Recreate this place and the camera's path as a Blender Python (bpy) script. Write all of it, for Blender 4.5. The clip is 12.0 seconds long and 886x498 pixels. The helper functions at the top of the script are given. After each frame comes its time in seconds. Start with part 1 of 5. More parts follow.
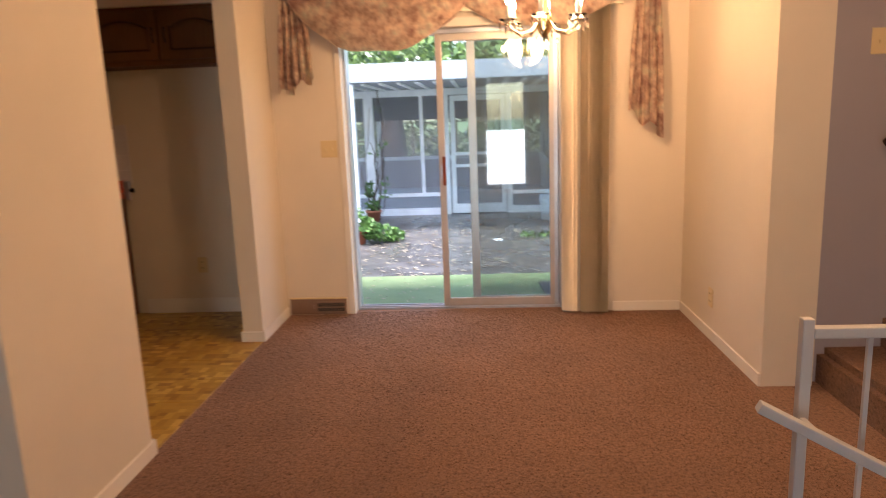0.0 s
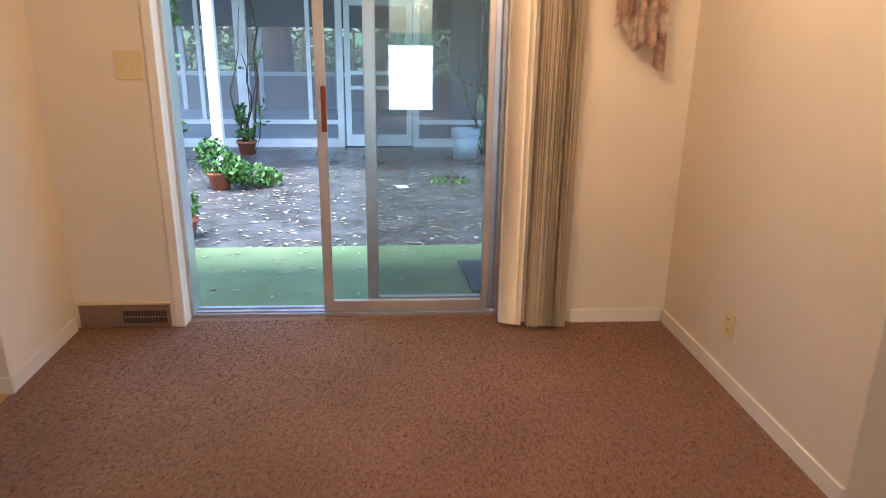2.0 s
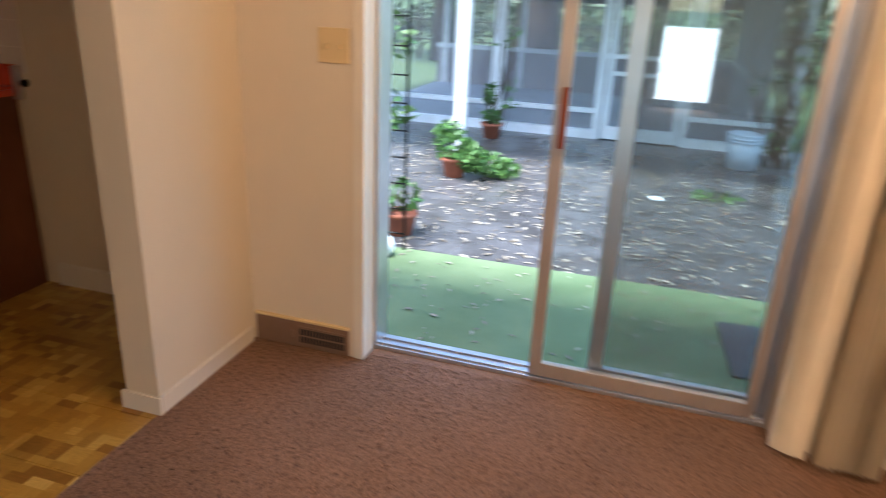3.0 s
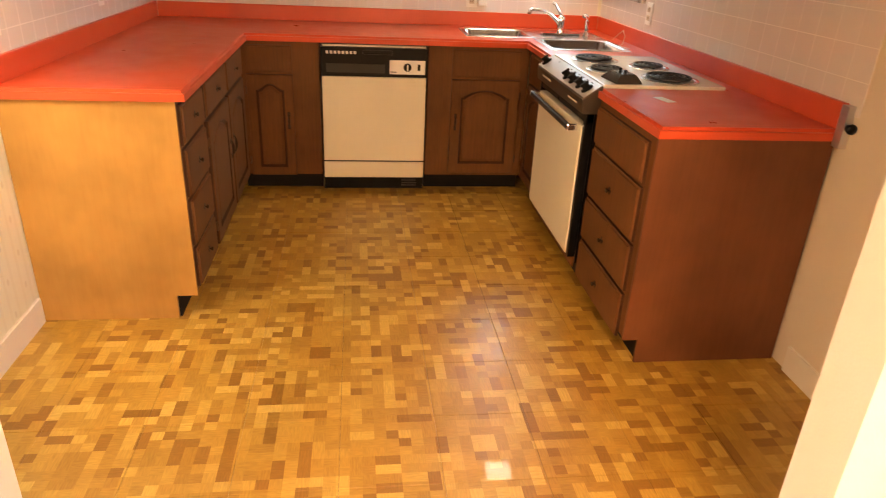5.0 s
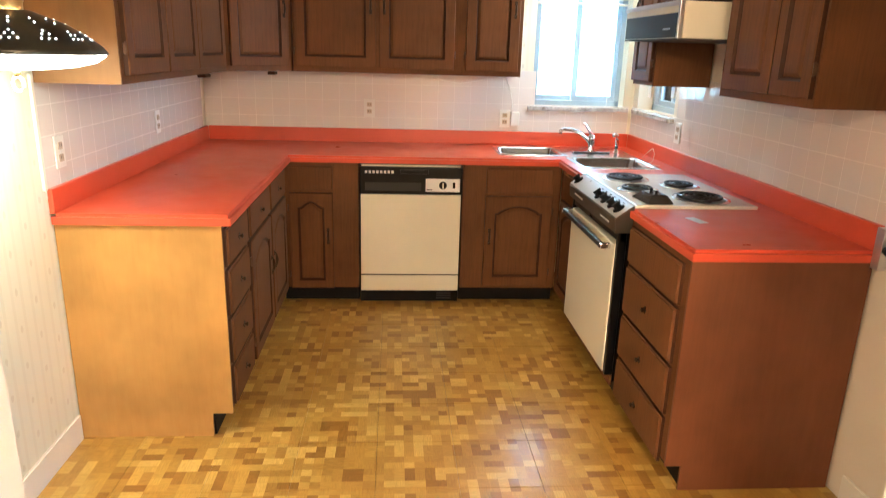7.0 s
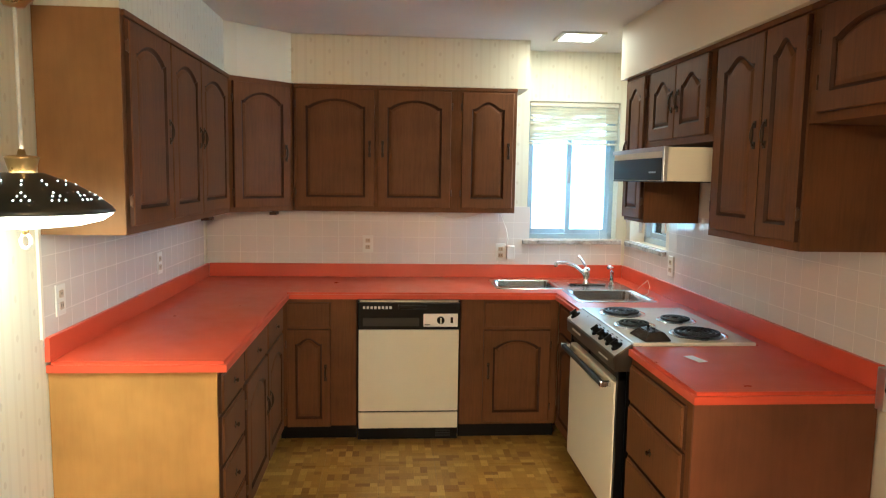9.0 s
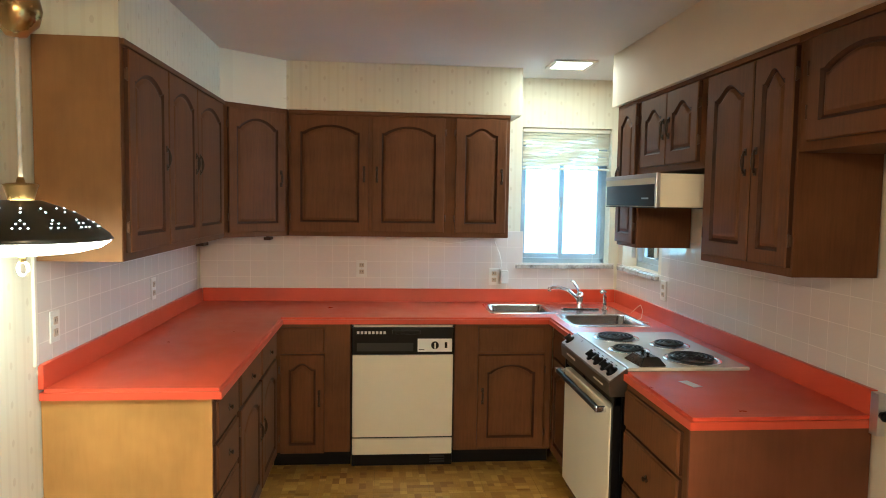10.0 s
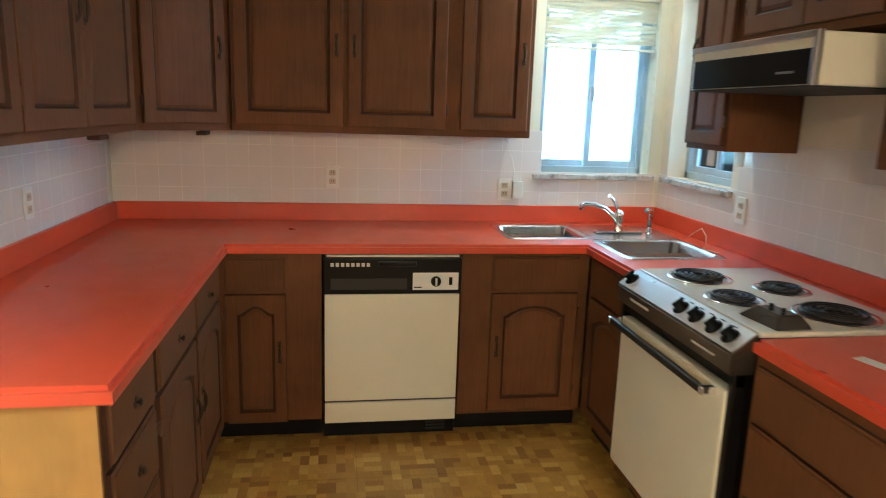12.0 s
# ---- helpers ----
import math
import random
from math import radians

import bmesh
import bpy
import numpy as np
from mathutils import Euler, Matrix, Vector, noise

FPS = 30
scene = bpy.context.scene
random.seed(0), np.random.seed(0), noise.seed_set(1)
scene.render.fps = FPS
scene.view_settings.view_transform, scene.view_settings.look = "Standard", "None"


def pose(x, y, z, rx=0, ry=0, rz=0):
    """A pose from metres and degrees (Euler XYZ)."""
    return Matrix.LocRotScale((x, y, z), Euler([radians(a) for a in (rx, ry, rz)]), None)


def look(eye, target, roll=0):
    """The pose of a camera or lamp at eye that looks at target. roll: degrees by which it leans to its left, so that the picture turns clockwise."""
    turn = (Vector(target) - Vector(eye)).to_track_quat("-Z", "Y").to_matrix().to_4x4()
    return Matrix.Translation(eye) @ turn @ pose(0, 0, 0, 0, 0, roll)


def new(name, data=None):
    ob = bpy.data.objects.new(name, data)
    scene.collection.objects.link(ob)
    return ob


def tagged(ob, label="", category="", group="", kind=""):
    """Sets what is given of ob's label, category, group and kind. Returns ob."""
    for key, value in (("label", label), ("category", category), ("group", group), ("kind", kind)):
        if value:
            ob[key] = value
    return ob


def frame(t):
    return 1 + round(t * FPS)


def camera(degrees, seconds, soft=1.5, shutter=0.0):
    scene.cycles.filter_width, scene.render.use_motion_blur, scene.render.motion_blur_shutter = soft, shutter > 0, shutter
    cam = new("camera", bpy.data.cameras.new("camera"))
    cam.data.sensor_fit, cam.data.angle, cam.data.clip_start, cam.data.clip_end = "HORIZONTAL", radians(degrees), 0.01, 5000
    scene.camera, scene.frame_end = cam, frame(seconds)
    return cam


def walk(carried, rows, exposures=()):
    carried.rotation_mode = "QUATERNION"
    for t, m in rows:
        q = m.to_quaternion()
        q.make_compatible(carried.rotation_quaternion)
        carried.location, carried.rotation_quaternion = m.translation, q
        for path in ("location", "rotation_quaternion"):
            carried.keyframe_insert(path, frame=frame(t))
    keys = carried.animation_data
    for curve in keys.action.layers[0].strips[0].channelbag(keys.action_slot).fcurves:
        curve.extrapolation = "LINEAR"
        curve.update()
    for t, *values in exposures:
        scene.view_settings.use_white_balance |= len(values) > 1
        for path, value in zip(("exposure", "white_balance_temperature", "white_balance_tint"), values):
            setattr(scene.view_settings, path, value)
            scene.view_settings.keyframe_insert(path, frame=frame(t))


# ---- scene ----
cam = camera(66.3, 12.0, soft=1.0, shutter=0.5)
PATH = [
    (0, (5.148, -4.771, 1.36), (5.022, -2.811, 0.982), -2.2),
    (0.5, (5.095, -4.398, 1.335), (5.142, -2.453, 0.869), -2.3),
    (1, (5.085, -3.973, 1.344), (5.213, -2.049, 0.813), -1.1),
    (1.5, (5.055, -3.546, 1.36), (5.224, -1.633, 0.802), 0.2),
    (2, (5.141, -3.106, 1.337), (5.308, -1.209, 0.723), 0.8),
    (2.5, (5.193, -2.68, 1.336), (4.989, -0.801, 0.68), 1.9),
    (3, (5.13, -2.281, 1.355), (4.614, -0.48, 0.657), 2.7),
    (3.5, (5.063, -1.911, 1.346), (3.842, -0.509, 0.608), 3.2),
    (3.7, (4.956, -1.826, 1.362), (3.51, -0.684, 0.586), 3.4),
    (5.3, (4.573, -1.562, 1.453), (2.759, -1.366, 0.632), 2.8),
    (5.5, (4.576, -1.57, 1.458), (2.753, -1.4, 0.653), 2.7),
    (6, (4.578, -1.571, 1.469), (2.73, -1.423, 0.721), 2.2),
    (6.5, (4.579, -1.58, 1.488), (2.698, -1.433, 0.825), 1.6),
    (7, (4.584, -1.575, 1.513), (2.67, -1.427, 0.952), 1.7),
    (9, (4.583, -1.569, 1.59), (2.599, -1.421, 1.38), 0.9),
    (9.5, (4.584, -1.574, 1.599), (2.597, -1.412, 1.442), 0.7),
    (10, (4.595, -1.589, 1.602), (2.608, -1.415, 1.46), 0.9),
    (10.5, (4.561, -1.604, 1.584), (2.577, -1.426, 1.406), 1.3),
    (11, (4.376, -1.637, 1.53), (2.412, -1.419, 1.225), 1.1),
    (11.5, (3.963, -1.634, 1.501), (2.012, -1.374, 1.143), 0.6),
    (12, (3.518, -1.713, 1.488), (1.583, -1.404, 1.088), 1.9),
]
EXPOSURE = [(0, 2.4, 6500, 18), (1.0, 2.35, 5850, 15), (2.5, 2.25, 5500, 9), (3.0, 2.25, 5800, 9), (3.5, 2.35, 7300, 21), (5.3, 4.75, 6800, 11), (6.0, 4.8, 5700, 5), (6.5, 4.8, 5200, 0), (7.2, 4.75, 5100, -2), (9.0, 4.3, 4850, -8), (12.0, 4.15, 4600, -10)]
walk(cam, [(t, look(eye, target, roll)) for t, eye, target, roll in PATH], EXPOSURE)

# ---- world and lights ----
world = bpy.data.worlds.new("world")
scene.world = world
world.use_nodes = True
wn, wl = world.node_tree.nodes, world.node_tree.links
sky = wn.new("ShaderNodeTexSky")
sky.sky_type, sky.sun_disc = "NISHITA", False
sky.sun_elevation, sky.sun_rotation = radians(50), radians(200)
sky.dust_density, sky.air_density, sky.ozone_density = 1.5, 1.3, 3.0
wl.new(sky.outputs[0], wn["Background"].inputs[0])
wn["Background"].inputs[1].default_value = 0.15


def lamp(name, kind, m, energy, color, **kw):
    d = bpy.data.lights.new(name, kind)
    d.energy, d.color = energy, color
    if kind == "AREA":
        d.shape = "RECTANGLE"
        d.size, d.size_y = kw["size"]
    elif kind == "SUN":
        d.angle = kw["angle"]
    else:
        d.shadow_soft_size = kw["size"]
    ob = new(name, d)
    ob.matrix_world = m
    return ob


WARM = (1.0, 0.60, 0.30)
SOFT_WARM = (1.0, 0.74, 0.44)
DAY = (0.86, 0.93, 1.0)
lamp("sun", "SUN", look((0, 0, 10), (0.6, 3.0, 0)), 2.5, (1, 0.97, 0.93), angle=radians(12))
# daylight in the openings
lamp("daylight_west", "AREA", look((-1.3, -0.34, 1.9), (2.0, -0.6, 1.0)), 2, DAY, size=(2.6, 2.0))
lamp("daylight_north", "AREA", look((0.39, 1.35, 1.9), (0.6, -2.0, 1.0)), 0.5, DAY, size=(1.3, 1.2))
lamp("daylight_patio_door", "AREA", look((4.72, 0.95, 2.9), (4.9, -0.9, 0)), 6.0, DAY, size=(1.15, 0.6))
lamp("daylight_front_door", "AREA", look((5.23, -8.12, 0.60), (5.2, -3, 0.6)), 6.5, DAY, size=(0.7, 1.0))
# lamps that the rooms have: pendant, ceiling panel, chandelier
lamp("pendant_bulb", "POINT", pose(2.60, -2.60, 1.425), 0.33, SOFT_WARM, size=0.04)
lamp("ceiling_panel_bulb", "AREA", look((0.50, -0.47, 2.425), (0.50, -0.47, 0)), 0.5, (1, 0.80, 0.55), size=(0.2, 0.2))
lamp("chandelier_bulbs", "POINT", pose(5.47, -1.20, 1.92), 11.5, WARM, size=0.16)
# unseen warm fill without a fixture, added to brighten the east wall's free end
lamp("warm_fill", "POINT", pose(6.2, -3.3, 2.3), 9.5, WARM, size=0.12)

# ---- materials ----


def srgb(r, g, b):
    return tuple((c / 255 / 12.92 if c / 255 <= 0.04045 else ((c / 255 + 0.055) / 1.055) ** 2.4) for c in (r, g, b)) + (1.0,)


class Mat:
    """A node material under construction."""

    def __init__(self, name, rough=0.5, metal=0.0, coat=0.0):
        self.m = bpy.data.materials.new(name)
        self.m.use_nodes = True
        self.t = self.m.node_tree
        self.b = self.t.nodes["Principled BSDF"]
        self.b.inputs["Roughness"].default_value = rough
        self.b.inputs["Metallic"].default_value = metal
        self.b.inputs["Coat Weight"].default_value = coat

    def n(self, kind, **kw):
        node = self.t.nodes.new(kind)
        for key, value in kw.items():
            if isinstance(value, (int, float, tuple)) and key in node.inputs:
                node.inputs[key].default_value = value
        return node

    def l(self, a, b):
        self.t.links.new(a, b)

    def pos(self, world_space=True, scale=(1, 1, 1)):
        src = self.n("ShaderNodeNewGeometry").outputs["Position"] if world_space else self.n("ShaderNodeTexCoord").outputs["Object"]
        mp = self.n("ShaderNodeMapping")
        mp.inputs["Scale"].default_value = scale
        self.l(src, mp.inputs[0])
        return mp.outputs[0]

    def noise(self, vec, scale, detail=4.0, rough=0.55):
        nz = self.n("ShaderNodeTexNoise", Scale=scale, Detail=detail, Roughness=rough)
        self.l(vec, nz.inputs["Vector"])
        return nz.outputs["Fac"]

    def ramp(self, fac, stops):
        r = self.n("ShaderNodeValToRGB")
        e = r.color_ramp.elements
        while len(e) < len(stops):
            e.new(0.5)
        for el, (p, c) in zip(e, stops):
            el.position, el.color = p, c
        self.l(fac, r.inputs[0])
        return r.outputs[0]

    def mix(self, fac, a, b, blend="MIX"):
        mx = self.t.nodes.new("ShaderNodeMix")
        mx.data_type, mx.blend_type = "RGBA", blend
        for sock, v in ((mx.inputs[0], fac), (mx.inputs[6], a), (mx.inputs[7], b)):
            if isinstance(v, (int, float, tuple)):
                sock.default_value = v
            else:
                self.l(v, sock)
        return mx.outputs[2]

    def math(self, op, a, b=0.0):
        mt = self.t.nodes.new("ShaderNodeMath")
        mt.operation = op
        for sock, v in zip(mt.inputs, (a, b)):
            if isinstance(v, (int, float)):
                sock.default_value = v
            else:
                self.l(v, sock)
        return mt.outputs[0]

    def color(self, v):
        if isinstance(v, tuple):
            self.b.inputs["Base Color"].default_value = v
        else:
            self.l(v, self.b.inputs["Base Color"])
        return self

    def rough(self, fac, lo, hi):
        mr = self.n("ShaderNodeMapRange")
        mr.inputs[3].default_value, mr.inputs[4].default_value = lo, hi
        self.l(fac, mr.inputs[0])
        self.l(mr.outputs[0], self.b.inputs["Roughness"])

    def bump(self, height, strength=0.2, dist=0.002):
        bp = self.n("ShaderNodeBump", Strength=strength, Distance=dist)
        self.l(height, bp.inputs["Height"])
        self.l(bp.outputs[0], self.b.inputs["Normal"])


def dark(c, f):
    return (c[0] * f, c[1] * f, c[2] * f, 1.0)


def painted(name, c, rough=0.6, scale=2.0, grain=90.0, depth=0.15, spread=0.08, metal=0.0, world_space=True):
    """Paint, plastic or metal with a broad unevenness and a fine grain."""
    m = Mat(name, rough, metal)
    p = m.pos(world_space)
    broad, fine = m.noise(p, scale), m.noise(p, grain, 2)
    m.color(m.ramp(broad, [(0.3, dark(c, 1 - spread)), (0.7, dark(c, 1 + spread))]))
    m.rough(broad, max(rough - 0.08, 0.02), min(rough + 0.08, 1))
    m.bump(fine, depth)
    return m.m


def wooden(name, light, deep, rough=0.6, along=(30, 30, 2.2), world_space=False):
    """Stained wood: long grain, pores and worn patches."""
    m = Mat(name, rough)
    p = m.pos(world_space, along)
    grain = m.noise(p, 3.0, 8, 0.65)
    p2 = m.pos(world_space)
    blotch = m.noise(p2, 3.2, 3)
    base = m.ramp(grain, [(0.28, deep), (0.5, tuple(0.5 * a + 0.5 * b for a, b in zip(light, deep))), (0.75, light)])
    m.color(m.mix(0.55, base, m.ramp(blotch, [(0.3, dark(light, 0.55)), (0.72, dark(light, 1.25))]), "MIX"))
    m.b.inputs["Specular IOR Level"].default_value = 0.25
    m.rough(blotch, rough - 0.08, rough + 0.12)
    m.bump(grain, 0.12, 0.001)
    return m.m


WOOD = wooden("stained_cabinet_wood", (0.162, 0.066, 0.0215, 1), (0.068, 0.0255, 0.009, 1))
GLAZE_SHADE = wooden("groove_glaze_and_edge_shade", (0.064, 0.024, 0.0095, 1), (0.034, 0.0125, 0.005, 1))
HONEY = wooden("honey_veneer", (0.48, 0.262, 0.070, 1), (0.40, 0.200, 0.048, 1), 0.45, (14, 14, 2.0))
BROWN_VENEER = wooden("brown_veneer", (0.190, 0.072, 0.032, 1), (0.130, 0.045, 0.020, 1), 0.45, (14, 14, 1.5))
SIDE_VENEER = wooden("amber_veneer", (0.25, 0.125, 0.043, 1), (0.18, 0.085, 0.029, 1), 0.45, (14, 14, 1.5))
PULL = painted("dark_bronze", (0.055, 0.035, 0.022, 1), 0.5, 20, 200, 0.1, 0.2, 0.8, False)
TOE = painted("black_vinyl_base", (0.0045, 0.004, 0.0045, 1), 0.55, 6, 80, 0.2, 0.4)
TOE.node_tree.nodes["Principled BSDF"].inputs["Specular IOR Level"].default_value = 0.2
CREAM = painted("almond_enamel", (0.77, 0.73, 0.60, 1), 0.42, 2.5, 150, 0.02, 0.03)
BLACK = painted("black_enamel", (0.004, 0.004, 0.0045, 1), 0.3, 5, 200, 0.05, 0.2)
BLACK.node_tree.nodes["Principled BSDF"].inputs["Specular IOR Level"].default_value = 0.2
CHROME = painted("chrome", (0.80, 0.80, 0.82, 1), 0.12, 5, 200, 0.02, 0.05, 1.0)
BRASS = painted("aged_brass", (0.45, 0.30, 0.12, 1), 0.28, 9, 150, 0.05, 0.15, 1.0)
WHITE_PLASTIC = painted("white_plastic", (0.75, 0.73, 0.68, 1), 0.4, 8, 120, 0.02, 0.04)
IVORY = painted("ivory_plate", (0.70, 0.55, 0.30, 1), 0.4, 8, 120, 0.02, 0.05)
AGED_OUTLET = painted("yellowed_outlet_plastic", (0.50, 0.41, 0.30, 1), 0.4, 8, 120, 0.02, 0.05)
DARK_SLOT = painted("dark_slot", (0.02, 0.018, 0.016, 1), 0.6, 20, 90)
STAIR_GREY = painted("grey_mauve_wall", (0.36, 0.32, 0.34, 1), 0.7, 1.1, 140, 0.25, 0.05)
WALL = painted("cream_wall_paint", (0.72, 0.63, 0.50, 1), 0.7, 1.1, 140, 0.25, 0.05)
CEIL = painted("ceiling_paint", (0.66, 0.61, 0.56, 1), 0.75, 1.3, 60, 0.35, 0.05)
TRIM = painted("white_trim_paint", (0.78, 0.72, 0.62, 1), 0.42, 3, 90, 0.08, 0.05)
OUT_WHITE = painted("weathered_white_paint", (0.80, 0.84, 0.88, 1), 0.6, 3.5, 60, 0.3, 0.14)
WIN_GREY = painted("dull_window_paint", (0.42, 0.47, 0.52, 1), 0.5, 4, 60, 0.2, 0.1)
OUT_GREY = painted("grey_fascia_paint", (0.36, 0.40, 0.45, 1), 0.6, 3, 50, 0.3, 0.15)
ALU = painted("aluminium", (0.62, 0.62, 0.64, 1), 0.35, 6, 200, 0.05, 0.1, 0.9)
BLIND = painted("blind_vinyl", (0.80, 0.70, 0.55, 1), 0.45, 4, 120, 0.05, 0.07)
SLATMAT = painted("venetian_slat", (0.72, 0.66, 0.52, 1), 0.4, 6, 120, 0.05, 0.08)
TERRACOTTA = painted("terracotta", (0.36, 0.12, 0.065, 1), 0.8, 9, 60, 0.3, 0.2)
RAIL_WHITE = painted("white_enamel_rail", (0.50, 0.50, 0.51, 1), 0.4, 6, 90, 0.1, 0.06)
VENTMAT = painted("brown_register_metal", (0.27, 0.165, 0.105, 1), 0.4, 9, 120, 0.1, 0.12, 0.2)
HAND_WOOD = wooden("red_handle_wood", (0.24, 0.060, 0.020, 1), (0.12, 0.026, 0.010, 1))
DARK_WOOD = wooden("dark_rail_wood", (0.070, 0.024, 0.012, 1), (0.030, 0.010, 0.006, 1))
BARK = wooden("bark", (0.10, 0.075, 0.058, 1), (0.030, 0.023, 0.018, 1), 0.9, (9, 9, 2))
BUCKET = painted("bucket_plastic", (0.56, 0.68, 0.80, 1), 0.5, 7, 90, 0.1, 0.08)
MATTE_DARK = painted("dark_rubber_mat", (0.055, 0.065, 0.075, 1), 0.8, 9, 120, 0.4, 0.2)


def laminate():
    m = Mat("orange_red_laminate", 0.3)
    p = m.pos()
    broad, fleck = m.noise(p, 2.3), m.noise(p, 260, 2)
    c = m.ramp(broad, [(0.3, (0.56, 0.062, 0.022, 1)), (0.7, (0.65, 0.080, 0.029, 1))])
    m.color(m.mix(m.math("MULTIPLY", fleck, 0.12), c, (0.85, 0.25, 0.12, 1)))
    m.rough(m.noise(p, 9, 5), 0.22, 0.42)
    m.bump(fleck, 0.06, 0.001)
    return m.m


def wallpaper():
    m = Mat("cream_striped_wallpaper", 0.6)
    p = m.pos()
    sep = m.n("ShaderNodeSeparateXYZ")
    m.l(p, sep.inputs[0])
    run = m.math("ADD", sep.outputs[0], sep.outputs[1])
    stripe = m.math("ABSOLUTE", m.math("SINE", m.math("MULTIPLY", run, 56.0)))
    row = m.math("FLOOR", m.math("DIVIDE", run, 0.112))
    up = m.math("ADD", m.math("DIVIDE", sep.outputs[2], 0.13), m.math("MULTIPLY", row, 0.5))
    fx = m.math("SUBTRACT", m.math("FRACT", m.math("DIVIDE", run, 0.112)), 0.5)
    fz = m.math("SUBTRACT", m.math("FRACT", up), 0.5)
    d = m.math("ADD", m.math("MULTIPLY", fx, fx), m.math("MULTIPLY", m.math("MULTIPLY", fz, fz), 0.5))
    spot = m.math("LESS_THAN", m.math("ADD", d, m.math("MULTIPLY", m.noise(p, 90, 3), 0.012)), 0.011)
    broad = m.noise(p, 1.2)
    c = m.ramp(broad, [(0.3, (0.70, 0.66, 0.52, 1)), (0.7, (0.78, 0.74, 0.60, 1))])
    c = m.mix(m.math("MULTIPLY", m.math("GREATER_THAN", stripe, 0.9), 0.22), c, (0.60, 0.54, 0.40, 1))
    m.color(m.mix(m.math("MULTIPLY", spot, 0.24), c, (0.40, 0.30, 0.18, 1)))
    m.bump(m.noise(p, 160, 2), 0.1)
    return m.m


def parquet():
    """Vinyl tiles printed as small wooden blocks, grouped in pairs."""
    m = Mat("parquet_print_vinyl", 0.3, 0, 0.1)
    g = m.n("ShaderNodeNewGeometry").outputs["Position"]
    sep = m.n("ShaderNodeSeparateXYZ")
    m.l(g, sep.inputs[0])
    s = 0.0381
    x, y = sep.outputs[0], sep.outputs[1]
    i, j = m.math("FLOOR", m.math("DIVIDE", x, s)), m.math("FLOOR", m.math("DIVIDE", y, s))
    bi, bj = m.math("FLOOR", m.math("DIVIDE", x, 2 * s)), m.math("FLOOR", m.math("DIVIDE", y, 2 * s))

    def white(a, b, seed):
        v = m.n("ShaderNodeCombineXYZ")
        m.l(a, v.inputs[0]), m.l(b, v.inputs[1])
        v.inputs[2].default_value = seed
        w = m.n("ShaderNodeTexWhiteNoise")
        m.l(v.outputs[0], w.inputs["Vector"])
        return w.outputs["Value"]

    kind = white(bi, bj, 3.0)
    single, across, upright = white(i, j, 1.0), white(bi, j, 11.0), white(i, bj, 7.0)
    a = m.math("LESS_THAN", kind, 0.42)
    b = m.math("GREATER_THAN", kind, 0.74)
    val = m.mix(a, m.mix(b, single, upright), across)
    tone = m.ramp(val, [(0.0, (0.29, 0.140, 0.025, 1)), (0.13, (0.335, 0.172, 0.031, 1)), (0.15, (0.40, 0.228, 0.042, 1)), (0.45, (0.46, 0.272, 0.050, 1)), (0.8, (0.53, 0.330, 0.066, 1)), (0.97, (0.66, 0.45, 0.12, 1))])
    p = m.pos()
    mp = m.pos(True, (9, 60, 1))
    mq = m.pos(True, (60, 9, 1))
    grain = m.mix(m.math("GREATER_THAN", white(i, j, 5.0), 0.5), m.noise(mp, 3, 5), m.noise(mq, 3, 5))
    tone = m.mix(0.5, tone, m.ramp(grain, [(0.3, (0.62, 0.55, 0.45, 1)), (0.7, (1.15, 1.1, 1.05, 1))]), "MULTIPLY")
    tone = m.mix(0.4, tone, m.ramp(m.noise(p, 1.6, 4), [(0.3, (0.7, 0.66, 0.62, 1)), (0.7, (1.1, 1.08, 1.05, 1))]), "MULTIPLY")
    m.color(tone)
    m.rough(m.noise(p, 12, 5), 0.24, 0.46)
    m.bump(grain, 0.25, 0.0012)
    return m.m


def carpet(name="brown_carpet"):
    m = Mat(name, 0.95)
    m.b.inputs["Sheen Weight"].default_value = 0.04
    p = m.pos()
    rnd = m.n("ShaderNodeNewGeometry").outputs["Random Per Island"]
    tuft, broad = m.noise(p, 230, 4, 0.7), m.noise(p, 2.2, 5)
    c = m.ramp(tuft, [(0.30, (0.085, 0.042, 0.024, 1)), (0.5, (0.225, 0.115, 0.064, 1)), (0.70, (0.37, 0.215, 0.135, 1))])
    c = m.mix(0.5, c, m.ramp(rnd, [(0.0, (0.09, 0.046, 0.027, 1)), (1.0, (0.40, 0.235, 0.150, 1))]))
    clump = m.noise(p, 62, 5, 0.8)
    c = m.mix(0.85, c, m.ramp(clump, [(0.36, (0.22, 0.19, 0.18, 1)), (0.46, (0.92, 0.91, 0.90, 1)), (0.66, (1.35, 1.35, 1.36, 1))]), "MULTIPLY")
    m.color(m.mix(0.55, c, m.ramp(broad, [(0.3, (0.72, 0.70, 0.68, 1)), (0.7, (1.12, 1.1, 1.1, 1))]), "MULTIPLY"))
    m.bump(m.math("ADD", tuft, clump), 0.9, 0.006)
    return m.m


def ceramic():
    m = Mat("glazed_white_tile", 0.12)
    p = m.pos()
    rnd = m.n("ShaderNodeObjectInfo").outputs["Random"]
    c = m.ramp(rnd, [(0.0, (0.715, 0.655, 0.615, 1)), (1.0, (0.735, 0.675, 0.635, 1))])
    m.color(m.mix(m.math("MULTIPLY", m.noise(p, 6, 4), 0.2), c, (0.62, 0.55, 0.50, 1)))
    m.bump(m.noise(p, 14, 2), 0.12, 0.002)
    return m.m


